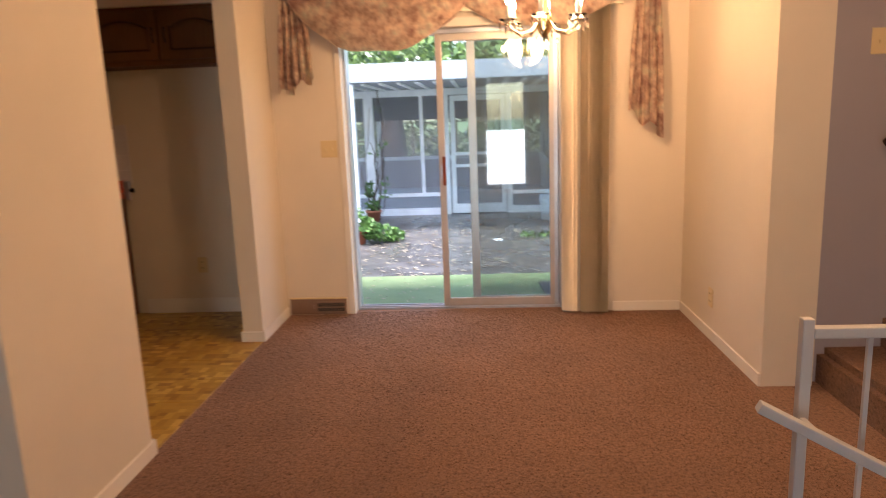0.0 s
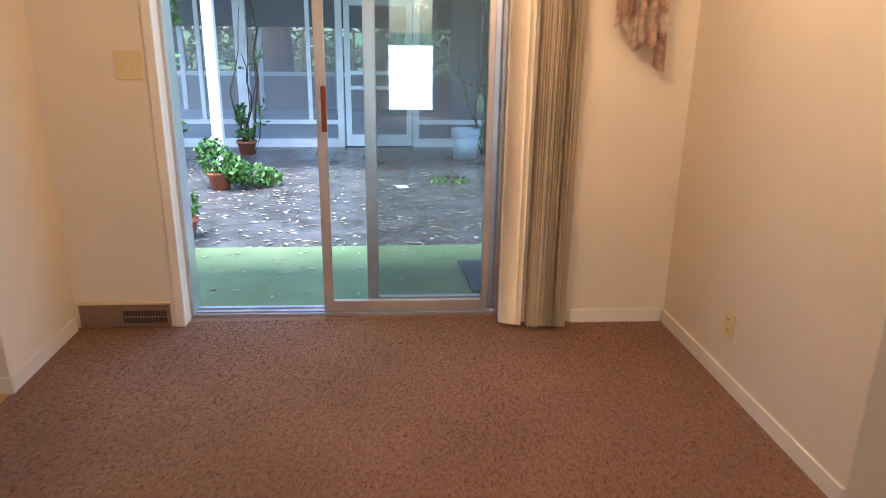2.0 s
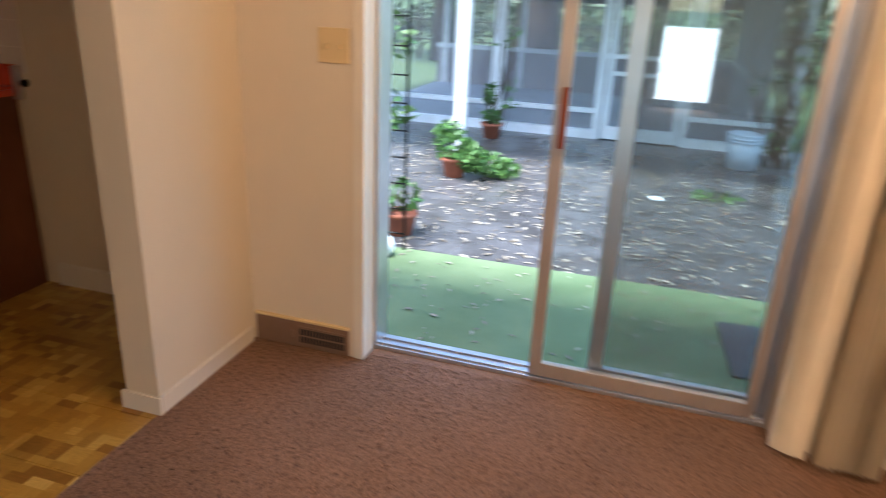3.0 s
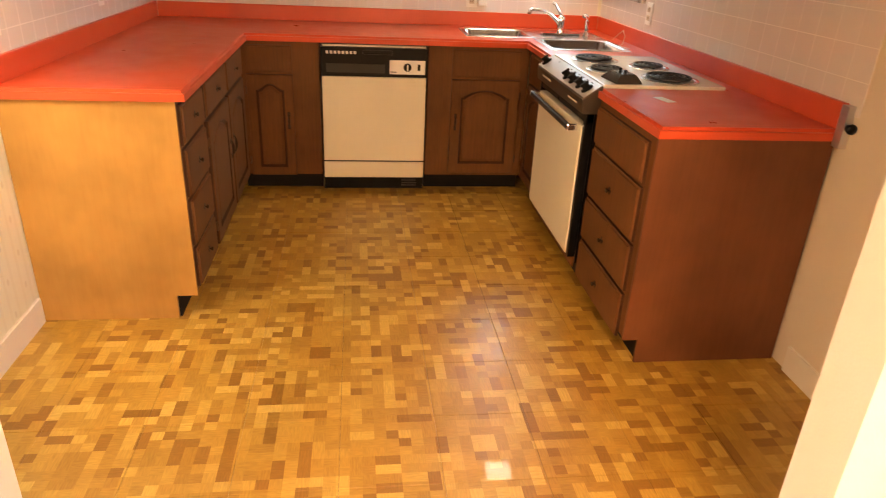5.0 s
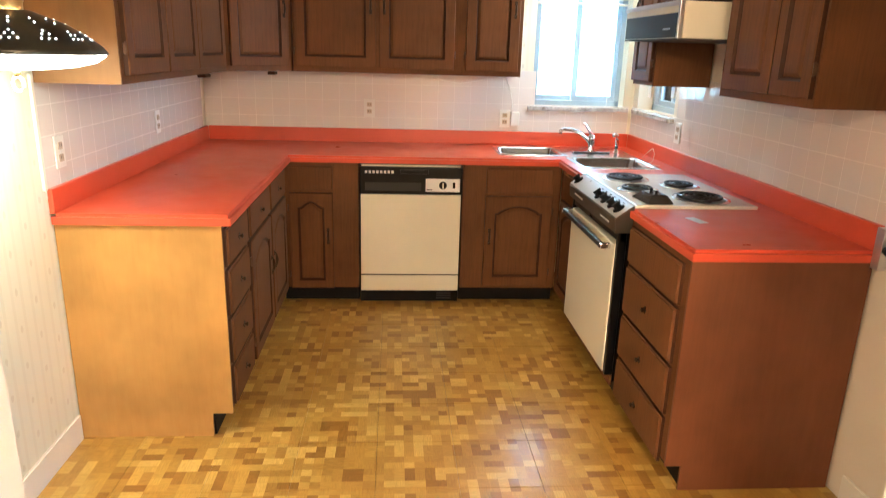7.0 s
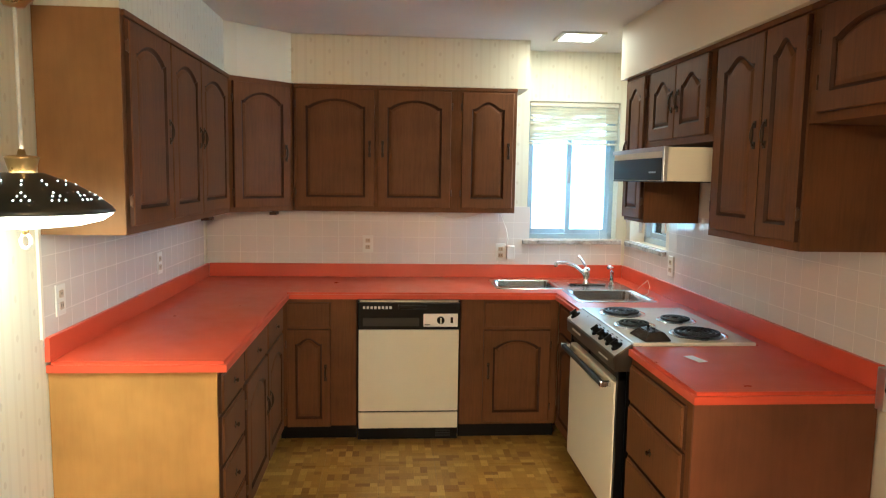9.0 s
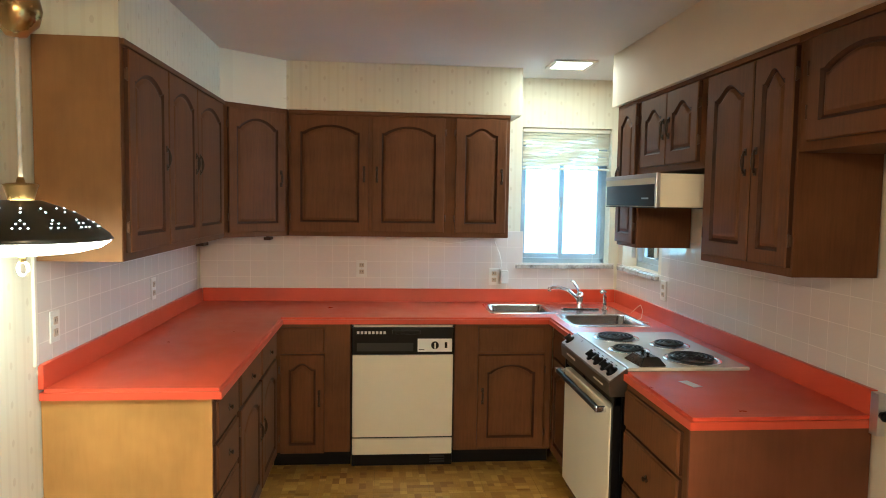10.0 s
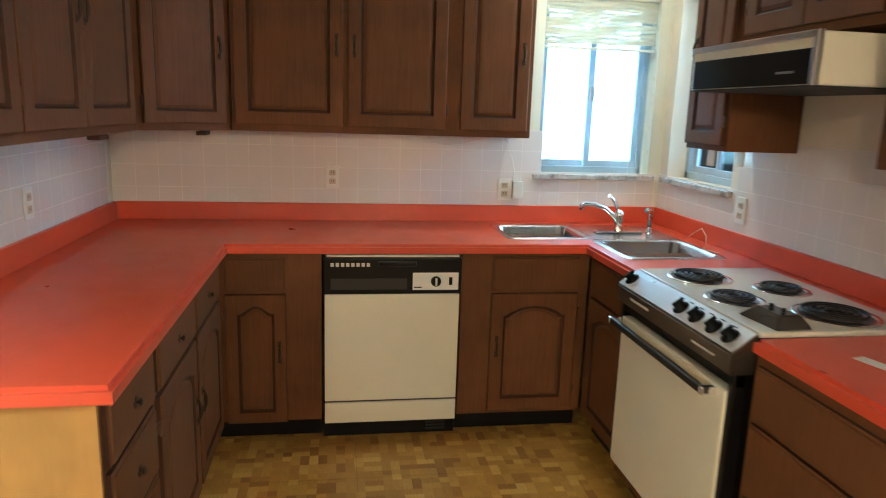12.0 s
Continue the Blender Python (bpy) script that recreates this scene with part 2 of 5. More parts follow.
def floral():
    m = Mat("floral_valance_cloth", 0.8)
    p = m.pos()
    big, mid, weave = m.noise(p, 9, 5, 0.6), m.noise(p, 22, 4), m.noise(p, 500, 1)
    c = m.ramp(big, [(0.34, (0.37, 0.18, 0.14, 1)), (0.44, (0.64, 0.42, 0.31, 1)), (0.55, (0.83, 0.66, 0.52, 1)), (0.66, (0.85, 0.85, 0.68, 1))])
    m.color(m.mix(0.4, c, m.ramp(mid, [(0.4, (0.26, 0.15, 0.13, 1)), (0.6, (0.85, 0.70, 0.54, 1))])))
    m.bump(weave, 0.3, 0.001)
    return m.m


def glass(name="window_glass", tint=(0.93, 0.97, 0.96, 1)):
    m = Mat(name, 0.0)
    m.t.nodes.remove(m.b)
    out = m.t.nodes["Material Output"]
    mixer = m.n("ShaderNodeMixShader")
    tr, gl, fr = m.n("ShaderNodeBsdfTransparent"), m.n("ShaderNodeBsdfGlossy"), m.n("ShaderNodeFresnel")
    tr.inputs[0].default_value = tint
    gl.inputs["Roughness"].default_value = 0.01
    fr.inputs[0].default_value = 1.55
    m.l(fr.outputs[0], mixer.inputs[0]), m.l(tr.outputs[0], mixer.inputs[1]), m.l(gl.outputs[0], mixer.inputs[2])
    m.l(mixer.outputs[0], out.inputs[0])
    return m.m


def mesh_screen():
    """Insect screen: a fine dark weave that lets most light through."""
    m = Mat("insect_screen", 0.7)
    m.color((0.40, 0.41, 0.46, 1))
    m.b.inputs["Alpha"].default_value = 0.30
    return m.m


def glowing(name, c, strength):
    m = Mat(name, 0.5)
    m.color(c)
    m.b.inputs["Emission Color"].default_value = c
    m.b.inputs["Emission Strength"].default_value = strength
    return m.m


def leafy(name, a, b):
    m = Mat(name, 0.5)
    m.b.inputs["Subsurface Weight"].default_value = 0.0
    rnd = m.n("ShaderNodeNewGeometry").outputs["Random Per Island"]
    m.color(m.ramp(rnd, [(0.0, a), (1.0, b)]))
    return m.m


def wet_ground():
    m = Mat("wet_dark_patio", 0.4)
    p = m.pos()
    big, mid, fine = m.noise(p, 0.9, 5), m.noise(p, 5, 5), m.noise(p, 60, 4)
    c = m.ramp(mid, [(0.3, (0.026, 0.026, 0.030, 1)), (0.7, (0.12, 0.122, 0.135, 1))])
    m.color(m.mix(m.math("MULTIPLY", fine, 0.4), c, (0.16, 0.14, 0.12, 1)))
    m.rough(big, 0.03, 0.5)
    m.bump(fine, 0.15, 0.004)
    return m.m


def turf():
    m = Mat("green_turf", 0.9)
    p = m.pos()
    rnd = m.n("ShaderNodeNewGeometry").outputs["Random Per Island"]
    c = m.ramp(m.noise(p, 3.5, 5), [(0.3, (0.090, 0.140, 0.062, 1)), (0.7, (0.155, 0.210, 0.108, 1))])
    m.color(m.mix(m.math("MULTIPLY", rnd, 0.3), c, (0.20, 0.28, 0.12, 1)))
    m.bump(m.noise(p, 200, 2), 0.5, 0.004)
    return m.m


def steel():
    m = Mat("brushed_stainless", 0.22, 1.0)
    p = m.pos(True, (2, 90, 2))
    n = m.noise(p, 5, 4)
    m.color(m.ramp(n, [(0.3, (0.52, 0.52, 0.53, 1)), (0.7, (0.64, 0.64, 0.65, 1))]))
    m.rough(n, 0.18, 0.32)
    return m.m


def marble():
    m = Mat("grey_marble_sill", 0.25)
    p = m.pos()
    m.color(m.ramp(m.noise(p, 16, 8, 0.7), [(0.35, (0.20, 0.17, 0.15, 1)), (0.5, (0.48, 0.44, 0.41, 1)), (0.65, (0.62, 0.58, 0.54, 1))]))
    return m.m


def grassland():
    m = Mat("far_lawn", 0.9)
    p = m.pos()
    m.color(m.mix(0.5, m.ramp(m.noise(p, 0.5, 5), [(0.3, (0.055, 0.105, 0.03, 1)), (0.7, (0.13, 0.20, 0.07, 1))]), m.ramp(m.noise(p, 14, 4), [(0.3, (0.05, 0.09, 0.03, 1)), (0.7, (0.15, 0.22, 0.09, 1))])))
    m.bump(m.noise(p, 40, 3), 0.5, 0.02)
    return m.m


RED, PAPER, VINYL, CARPET, TILE, FLORAL, GLASS = laminate(), wallpaper(), parquet(), carpet(), ceramic(), floral(), glass()
SCREEN, WET, TURF, STEEL, MARBLE, LAWN = mesh_screen(), wet_ground(), turf(), steel(), marble(), grassland()
GROUT = painted("pale_grout", (0.78, 0.73, 0.68, 1), 0.8, 3, 200, 0.3, 0.08)
FILM = glass("cloudy_window_film", (0.80, 0.84, 0.86, 1))
LEAF = leafy("garden_leaf", (0.035, 0.105, 0.022, 1), (0.115, 0.235, 0.055, 1))
IVY = leafy("roof_foliage", (0.040, 0.090, 0.018, 1), (0.17, 0.26, 0.06, 1))
DEAD_LEAF = leafy("pale_dead_leaf", (0.12, 0.09, 0.06, 1), (0.46, 0.41, 0.33, 1))
FAR_LEAF = leafy("far_foliage", (0.045, 0.075, 0.03, 1), (0.14, 0.17, 0.075, 1))
BULB = glowing("lit_candle_bulb", (1.0, 0.74, 0.42, 1), 22)
DIFFUSER = glowing("lit_pendant_glass", (1.0, 0.84, 0.60, 1), 0.9)
PANEL_GLOW = glowing("lit_ceiling_panel", (1.0, 0.88, 0.70, 1), 0.6)
CRYSTAL = glass("cut_crystal", (0.95, 0.93, 0.90, 1))
BACKDROP = glowing("sky_glow_sheet", (0.90, 0.95, 1.0, 1), 0.085)

# ---- building helpers ----


def bm_box(bm, x0, x1, y0, y1, z0, z1, bevel=0.0, mat=0):
    made = bmesh.ops.create_cube(bm, size=1.0)["verts"]
    for v in made:
        v.co = Vector(((x0 + x1) / 2 + v.co.x * (x1 - x0), (y0 + y1) / 2 + v.co.y * (y1 - y0), (z0 + z1) / 2 + v.co.z * (z1 - z0)))
    faces = {f for v in made for f in v.link_faces}
    for f in faces:
        f.material_index = mat
    if bevel:
        edges = list({e for v in made for e in v.link_edges})
        bmesh.ops.bevel(bm, geom=edges, offset=bevel, segments=2, affect="EDGES", profile=0.6)
    return bm


def box_bm(*a, bevel=0.0):
    return bm_box(bmesh.new(), *a, bevel=bevel)


def prism(outline, z0, z1, bevel=0.0):
    """An upright prism over a flat outline of (x, y)."""
    bm = bmesh.new()
    low = [bm.verts.new((x, y, z0)) for x, y in outline]
    face = bm.faces.new(low)
    top = bmesh.ops.extrude_face_region(bm, geom=[face])["geom"]
    for v in top:
        if isinstance(v, bmesh.types.BMVert):
            v.co.z = z1
    bmesh.ops.recalc_face_normals(bm, faces=bm.faces)
    if bevel:
        bmesh.ops.bevel(bm, geom=[e for e in bm.edges if e.verts[0].co.z > z1 - 1e-5 and e.verts[1].co.z > z1 - 1e-5], offset=bevel, segments=3, affect="EDGES")
    return bm


def lathe(profile, cx=0.0, cy=0.0, cz=0.0, steps=24, mats=None):
    """A body turned about an upright axis, from (radius, height) pairs."""
    bm = bmesh.new()
    rings = [[bm.verts.new((cx + max(r, 1e-4) * math.cos(2 * math.pi * k / steps), cy + max(r, 1e-4) * math.sin(2 * math.pi * k / steps), cz + z)) for k in range(steps)] for r, z in profile]
    for a in range(len(rings) - 1):
        for k in range(steps):
            f = bm.faces.new((rings[a][k], rings[a][(k + 1) % steps], rings[a + 1][(k + 1) % steps], rings[a + 1][k]))
            f.smooth = True
            f.material_index = mats[a] if mats else 0
    bmesh.ops.recalc_face_normals(bm, faces=bm.faces)
    return bm


def tube(points, radius, steps=8, close=False, bm=None):
    """A round bar along points."""
    bm = bm or bmesh.new()
    pts = [Vector(p) for p in points]
    rings = []
    for k, p in enumerate(pts):
        a, b = pts[max(k - 1, 0)], pts[min(k + 1, len(pts) - 1)]
        if close:
            a, b = pts[k - 1], pts[(k + 1) % len(pts)]
        d = (b - a).normalized()
        side = d.orthogonal().normalized() if abs(d.z) > 0.95 else d.cross(Vector((0, 0, 1))).normalized()
        up = side.cross(d)
        r = radius[k] if isinstance(radius, (list, tuple)) else radius
        rings.append([bm.verts.new(p + side * r * math.cos(2 * math.pi * s / steps) + up * r * math.sin(2 * math.pi * s / steps)) for s in range(steps)])
    pairs = list(zip(rings, rings[1:])) + ([(rings[-1], rings[0])] if close else [])
    for a, b in pairs:
        for s in range(steps):
            f = bm.faces.new((a[s], a[(s + 1) % steps], b[(s + 1) % steps], b[s]))
            f.smooth = True
    if not close:
        bm.faces.new(rings[0][::-1]), bm.faces.new(rings[-1])
    bmesh.ops.recalc_face_normals(bm, faces=bm.faces)
    return bm


def to_mesh(name, bm, *materials):
    me = bpy.data.meshes.new(name)
    bm.to_mesh(me)
    bm.free()
    for m in materials:
        me.materials.append(m)
    return me


def part(name, bm, material, parent, label=""):
    mats = material if isinstance(material, (list, tuple)) else (material,)
    ob = new(name, to_mesh(name, bm, *mats))
    ob.parent = parent
    return tagged(ob, label)


def thing(name, label, category, m=None, group="", kind=""):
    ob = new(name)
    ob.empty_display_size = 0.1
    if m is not None:
        ob.matrix_world = m
    return tagged(ob, label, category, group, kind)


def solid(name, bm, material, label, category, group="", kind="", m=None):
    mats = material if isinstance(material, (list, tuple)) else (material,)
    ob = new(name, to_mesh(name, bm, *mats))
    if m is not None:
        ob.matrix_world = m
    return tagged(ob, label, category, group, kind)


def structure(name, bm, material, label=""):
    return solid(name, bm, material, label, name.split("_")[0], kind="structure")


def boxes(*list_of):
    bm = bmesh.new()
    for b in list_of:
        bm_box(bm, *b)
    return bm


def from_arrays(name, verts, faces, material):
    me = bpy.data.meshes.new(name)
    me.from_pydata([tuple(v) for v in verts], [], [tuple(f) for f in faces])
    me.materials.append(material)
    return me


# ---- the house: plan ----
XW, XO, XD = 0.0, 3.583, 3.712           # kitchen west wall, opening wall's two faces
YS, YK, YN = -2.80, 0.04, -0.15          # kitchen south wall, kitchen north wall, dining north wall
JS, JN = -2.175, -0.68                   # jambs of the opening
XE, XE2, YE = 6.484, 6.73, -1.525         # dining east wall and its free end
H = 2.44
OUT, OUTD = 0.20, 0.06                   # outer face of the north wall, at the kitchen and at the door

# kitchen walls with window openings
W1 = (-0.655, -0.03, 1.175, 2.11)        # west window: y0 y1 z0 z1
W2 = (0.09, 0.70, 1.175, 2.11)           # north window: x0 x1 z0 z1
wall_west = structure("wall_west", boxes((-0.2, 0, YS - 0.13, W1[0], 0, H), (-0.2, 0, W1[1], OUT, 0, H), (-0.2, 0, W1[0], W1[1], 0, W1[2]), (-0.2, 0, W1[0], W1[1], W1[3], H)), [PAPER])
wall_kitchen_north = structure("wall_kitchen_north", boxes((0, W2[0], YK, OUT, 0, H), (W2[1], XO, YK, OUT, 0, H), (W2[0], W2[1], YK, OUT, 0, W2[2]), (W2[0], W2[1], YK, OUT, W2[3], H)), [WALL])
wall_south = structure("wall_south", boxes((0, XO, YS - 0.13, YS, 0, H)), [PAPER])
structure("wall_opening", boxes((XO, XD, JN, OUT, 0, H), (XO, XD, YS - 0.13, JS, 0, H), (XO, XD, JS, JN, 2.10, H)), [WALL])
DX0, DX1, DZ = 4.20, 5.68, 1.95
SKEW = pose(6.48, -0.16, 0, 0, 0, -1.2) @ pose(-6.48, 0.16, 0)      # the door wall stands a little out of square


def skewed(ob):
    ob.matrix_world = SKEW @ ob.matrix_basis
    return ob


skewed(structure("wall_dining_north", boxes((XD - 0.05, DX0, YN, OUTD, 0, H), (DX1, XE2, YN, OUTD, 0, H), (DX0, DX1, YN, OUTD, DZ, H)), [WALL]))
structure("wall_dining_east", boxes((XE, XE2, YE, YN, 0, H)), [WALL])
structure("ceiling", boxes((-0.2, 9.2, -8.3, OUT, H, H + 0.15)), [CEIL])
# living room and entry behind the camera
FD = (4.80, 5.66)
structure("wall_living_south", boxes((0, FD[0], -8.3, -8.0, -1.2, H), (FD[1], 9.0, -8.3, -8.0, -1.2, H), (FD[0], FD[1], -8.3, -8.0, 2.05, H), (FD[0], FD[1], -8.3, -8.0, -1.2, 0)), [WALL])
structure("wall_living_west", boxes((-0.2, 0, -8.3, YS - 0.13, 0, H)), [WALL])
structure("wall_stair_east", boxes((9.0, 9.2, -8.3, OUT, -1.5, H)), [WALL])
# stair wall coloured darker and greyer than the cream walls
structure("wall_stair_north", boxes((XE2 + 0.001, 9.0, -1.47, OUT, 0, H)), [STAIR_GREY], "grey-mauve stair wall")

# soffits over the wall cabinets
sof = [(0.002, YS + 0.002), (2.10, YS + 0.002), (2.10, -2.515), (0.64, -2.515), (0.335, -2.19), (0.335, -0.73), (0.002, -0.73)]
structure("soffit_west", prism(sof, 2.145, H - 0.002), PAPER)
structure("soffit_north", prism([(0.78, YK - 0.002), (0.78, -0.30), (XO - 0.002, -0.30), (XO - 0.002, YK - 0.002)], 2.145, H - 0.002), WALL)

# floors
slab = structure("floor_kitchen", boxes((-0.2, 3.71, YS - 0.13, OUT, -0.12, -0.006)), [TOE], "dark bed under printed vinyl tiles")
structure("floor_dining", boxes((3.71, 9.0, -3.03, 0.0, -0.12, 0), (0, 6.02, -8.3, -3.03, -0.12, 0), (6.02, 9.0, -8.3, -4.15, -0.12, 0)), [CARPET], "worn brown wall-to-wall carpet")
# steps down beside the rail, and the landing with steps up
for k in range(4):
    structure("stair_down", box_bm(6.02 + 0.26 * k, 6.28 + 0.26 * k + (1.0 if k == 3 else 0.02), -4.15, -3.03, -0.9, -0.18 * (k + 1), bevel=0.015), CARPET, "carpeted step leading down")
for k in range(5):
    st = box_bm(6.77 + 0.30 * k, 7.07 + 0.30 * k if k < 4 else 8.99, -2.55, -1.472, -0.002 if k == 0 else 0.18 * k - 0.05, 0.18 * (k + 1))
    bmesh.ops.bevel(st, geom=[e for e in st.edges if all(v.co.x < 6.771 + 0.30 * k and v.co.z > 0.18 * k + 0.05 for v in e.verts)], offset=0.035, segments=4, affect="EDGES")
    structure("stair_up", st, CARPET, "carpeted step leading up beside the wall")


# baseboards
def baseboard(x0, x1, y0, y1, z=0.070):
    bm = box_bm(x0, x1, y0, y1, -0.004, z)
    top = [e for e in bm.edges if all(v.co.z > z - 1e-4 for v in e.verts)]
    bmesh.ops.bevel(bm, geom=top, offset=0.006, segments=2, affect="EDGES")
    return structure("baseboard", bm, TRIM, "cream-painted wooden baseboard")


baseboard(XD, XD + 0.013, JN + 0.002, YN + 0.03)
baseboard(XO - 0.012, XD + 0.013, JN - 0.013, JN)
skewed(baseboard(6.02, XE - 0.014, YN - 0.013, YN))
baseboard(XE - 0.013, XE, YE + 0.002, YN - 0.028)
baseboard(2.60, XO - 0.014, YK - 0.013, YK, 0.11)
baseboard(2.13, XO, YS, YS + 0.013, 0.11)
baseboard(XO - 0.012, XD + 0.013, JS, JS + 0.013)
baseboard(XD, XD + 0.013, YS - 0.13, JS - 0.002)


# ---- cabinets ----
def door_mesh(w, h, rail=0.058, rise=0.045, thick=0.019, arched=True):
    """A raised-panel door in x and z, its face at y = -thick; slot 0 wood, slot 1 dark groove and shadow-dark outer
    side.
    """
    bm = bmesh.new()
    K = 21

    def ring(d, y):
        x0, x1, z0, z1 = rail + d, w - rail - d, rail + d, h - rail - d
        pts = [(x0, z0), (x1, z0)]
        for k in range(K):
            u = 1 - 2 * k / (K - 1)
            lift = math.cos(math.pi / 2 * min(1.0, abs(u) / 0.9)) ** 0.8 if w > 0.38 else (0.5 + 0.5 * math.cos(math.pi * min(1.0, abs(u) / 0.9))) ** 0.8
            top = z1 - rise + rise * lift if arched else z1
            pts.append((x0 + (x1 - x0) * (u + 1) / 2, top))
        return [bm.verts.new((x, y, z)) for x, z in pts]

    e = 0.004

    def outer(inset, y):
        pts = [(inset, inset), (w - inset, inset)] + [(w - inset - (w - 2 * inset) * k / (K - 1), h - inset) for k in range(K)]
        return [bm.verts.new((x, y, z)) for x, z in pts]

    loops = [outer(0, 0), outer(0, -thick + e), outer(e, -thick), ring(0, -thick), ring(0.007, -thick + 0.009), ring(0.013, -thick + 0.010), ring(0.025, -thick + 0.003), ring(0.036, -thick + 0.002)]
    for a, (p, q) in enumerate(zip(loops, loops[1:])):
        for k in range(len(p)):
            f = bm.faces.new((p[k], p[(k + 1) % len(p)], q[(k + 1) % len(p)], q[k]))
            # groove glaze; the outer side is coloured dark as the door's shadow line
            f.material_index = 1 if a in (0, 3, 4) else 0
    bm.faces.new(loops[-1])
    bm.faces.new(loops[0][::-1])
    bmesh.ops.recalc_face_normals(bm, faces=bm.faces)
    return bm


def drawer_mesh(w, h, thick=0.019):
    bm = bmesh.new()
    bm_box(bm, 0, w, -thick, 0, 0, h)
    # sides and back coloured dark to draw the shadow gap around the drawer
    for f in bm.faces:
        f.material_index = 0 if f.normal.y < -0.5 else 1
    front = [e for e in bm.edges if all(v.co.y < -thick + 1e-4 for v in e.verts)]
    bmesh.ops.bevel(bm, geom=front, offset=0.008, segments=3, affect="EDGES")
    return bm


def pull_mesh(length=0.074):
    """An upright bar pull with spindle ends and a swelling grip."""
    bm = bmesh.new()
    pts, rad = [], []
    for k in range(9):
        u = k / 8
        pts.append((0, -0.007 - 0.006 * math.sin(math.pi * u) ** 0.6, (u - 0.5) * length))
        rad.append(0.0036 + 0.0038 * math.sin(math.pi * u) ** 2)
    tube(pts, rad, 8, bm=bm)
    for s in (-1, 1):
        bm_box(bm, -0.008, 0.008, -0.004, 0.0, s * length / 2 - 0.013, s * length / 2 + 0.013, bevel=0.0015)
        bm_box(bm, -0.004, 0.004, -0.010, -0.003, s * length / 2 - 0.004, s * length / 2 + 0.004)
    return bm


def knob_mesh():
    """A small drawer knob on a cross-shaped plate."""
    bm = lathe([(0, 0), (0.006, 0), (0.005, 0.010), (0.013, 0.016), (0.013, 0.021), (0.006, 0.025), (0, 0.025)], steps=12)
    bmesh.ops.rotate(bm, verts=bm.verts, cent=(0, 0, 0), matrix=Matrix.Rotation(radians(90), 3, "X"))
    bm_box(bm, -0.022, 0.022, -0.003, 0, -0.007, 0.007, bevel=0.001)
    bm_box(bm, -0.007, 0.007, -0.0032, 0, -0.020, 0.020, bevel=0.001)
    return bm


def hinge_mesh():
    bm = bmesh.new()
    bm_box(bm, -0.004, 0.004, -0.010, -0.001, -0.018, 0.018, bevel=0.002)
    tube([(0, -0.011, -0.022), (0, -0.011, 0.022)], 0.0034, 8, bm=bm)
    return bm


PULL_ME, KNOB_ME, HINGE_ME = to_mesh("pull", pull_mesh(), PULL), to_mesh("knob", knob_mesh(), PULL), to_mesh("hinge", hinge_mesh(), painted("brown_hinge", (0.10, 0.052, 0.028, 1), 0.45, 20, 200, 0.1, 0.2, 0.6, False))


def shared(name, me, parent, x, y, z, ry=0):
    ob = new(name, me)
    ob.parent = parent
    ob.matrix_basis = pose(x, y, z, 0, ry, 0)
    return ob


def cabinet(label, m, w, d, h, fronts, category="cabinet", group="", z0=0.0, toe=False, body=WOOD, name="cabinet"):
    """A cabinet unit. Local x along its front, front at y = 0 facing -y, back at y = d; fronts: (kind, x0, x1, z0, z1, side)."""
    ob = thing(name, label, category, m, group)
    part("body", box_bm(0, w, 0, d, 0.1 if toe else 0, h, bevel=0.0015), body, ob)
    if toe:
        part("toe_kick", box_bm(0.001, w - 0.001, 0.065, d - 0.02, 0, 0.1), TOE, ob, "black vinyl toe kick")
    else:
        part("cornice", box_bm(0, w, -0.014, -0.0005, h - 0.022, h - 0.001, bevel=0.004), WOOD, ob)
    for kind, x0, x1, a, b, side in fronts:
        if kind == "drawer":
            f = part("drawer", drawer_mesh(x1 - x0, b - a), (WOOD, GLAZE_SHADE), ob)
            f.location = (x0, -0.001, a)
            if side:
                shared("knob", KNOB_ME, f, (x1 - x0) / 2, -0.019, (b - a) / 2).scale = (0.7, 0.7, 0.7)
            continue
        w2, h2 = x1 - x0, b - a
        rise = 0.045 if w2 > 0.38 else 0.036 if toe else 0.044
        f = part("door", door_mesh(w2, h2, 0.05 if w2 < 0.3 else 0.058, rise), (WOOD, GLAZE_SHADE), ob)
        f.location = (x0, -0.001, a)
        hx = w2 - 0.03 if side == "r" else 0.03
        hz = h2 * (0.56 if toe else 0.5)
        shared("handle", PULL_ME, f, hx, -0.019, hz)
        ox = 0.0 if side == "r" else w2
        for zz in (0.09, h2 - 0.09):
            shared("hinge", HINGE_ME, f, ox + (-0.006 if side == "r" else 0.006), -0.004, zz)
    return ob


# wall cabinets
UZ, UH = 1.37, 0.775
upper_south = cabinet("dark-stained wall cabinet with arched doors beside the pendant", pose(2.13, -2.50, UZ, 0, 0, 180), 1.50, 0.285, UH,
        [("door", 0.025, 0.460, 0.03, 0.745, "r"), ("door", 0.472, 0.900, 0.03, 0.745, "r"), ("door", 0.907, 1.425, 0.03, 0.745, "l")], group="wall cabinets")
side = part("side_panel", box_bm(2.1305, 2.136, -2.79, -2.502, UZ, UZ + UH), SIDE_VENEER, upper_south, "amber veneer end panel")
part("bracket", box_bm(1.06, 1.16, 0.0, 0.04, -0.018, -0.001, bevel=0.003), GLAZE_SHADE, upper_south)
side.matrix_parent_inverse = pose(2.13, -2.50, UZ, 0, 0, 180).inverted()

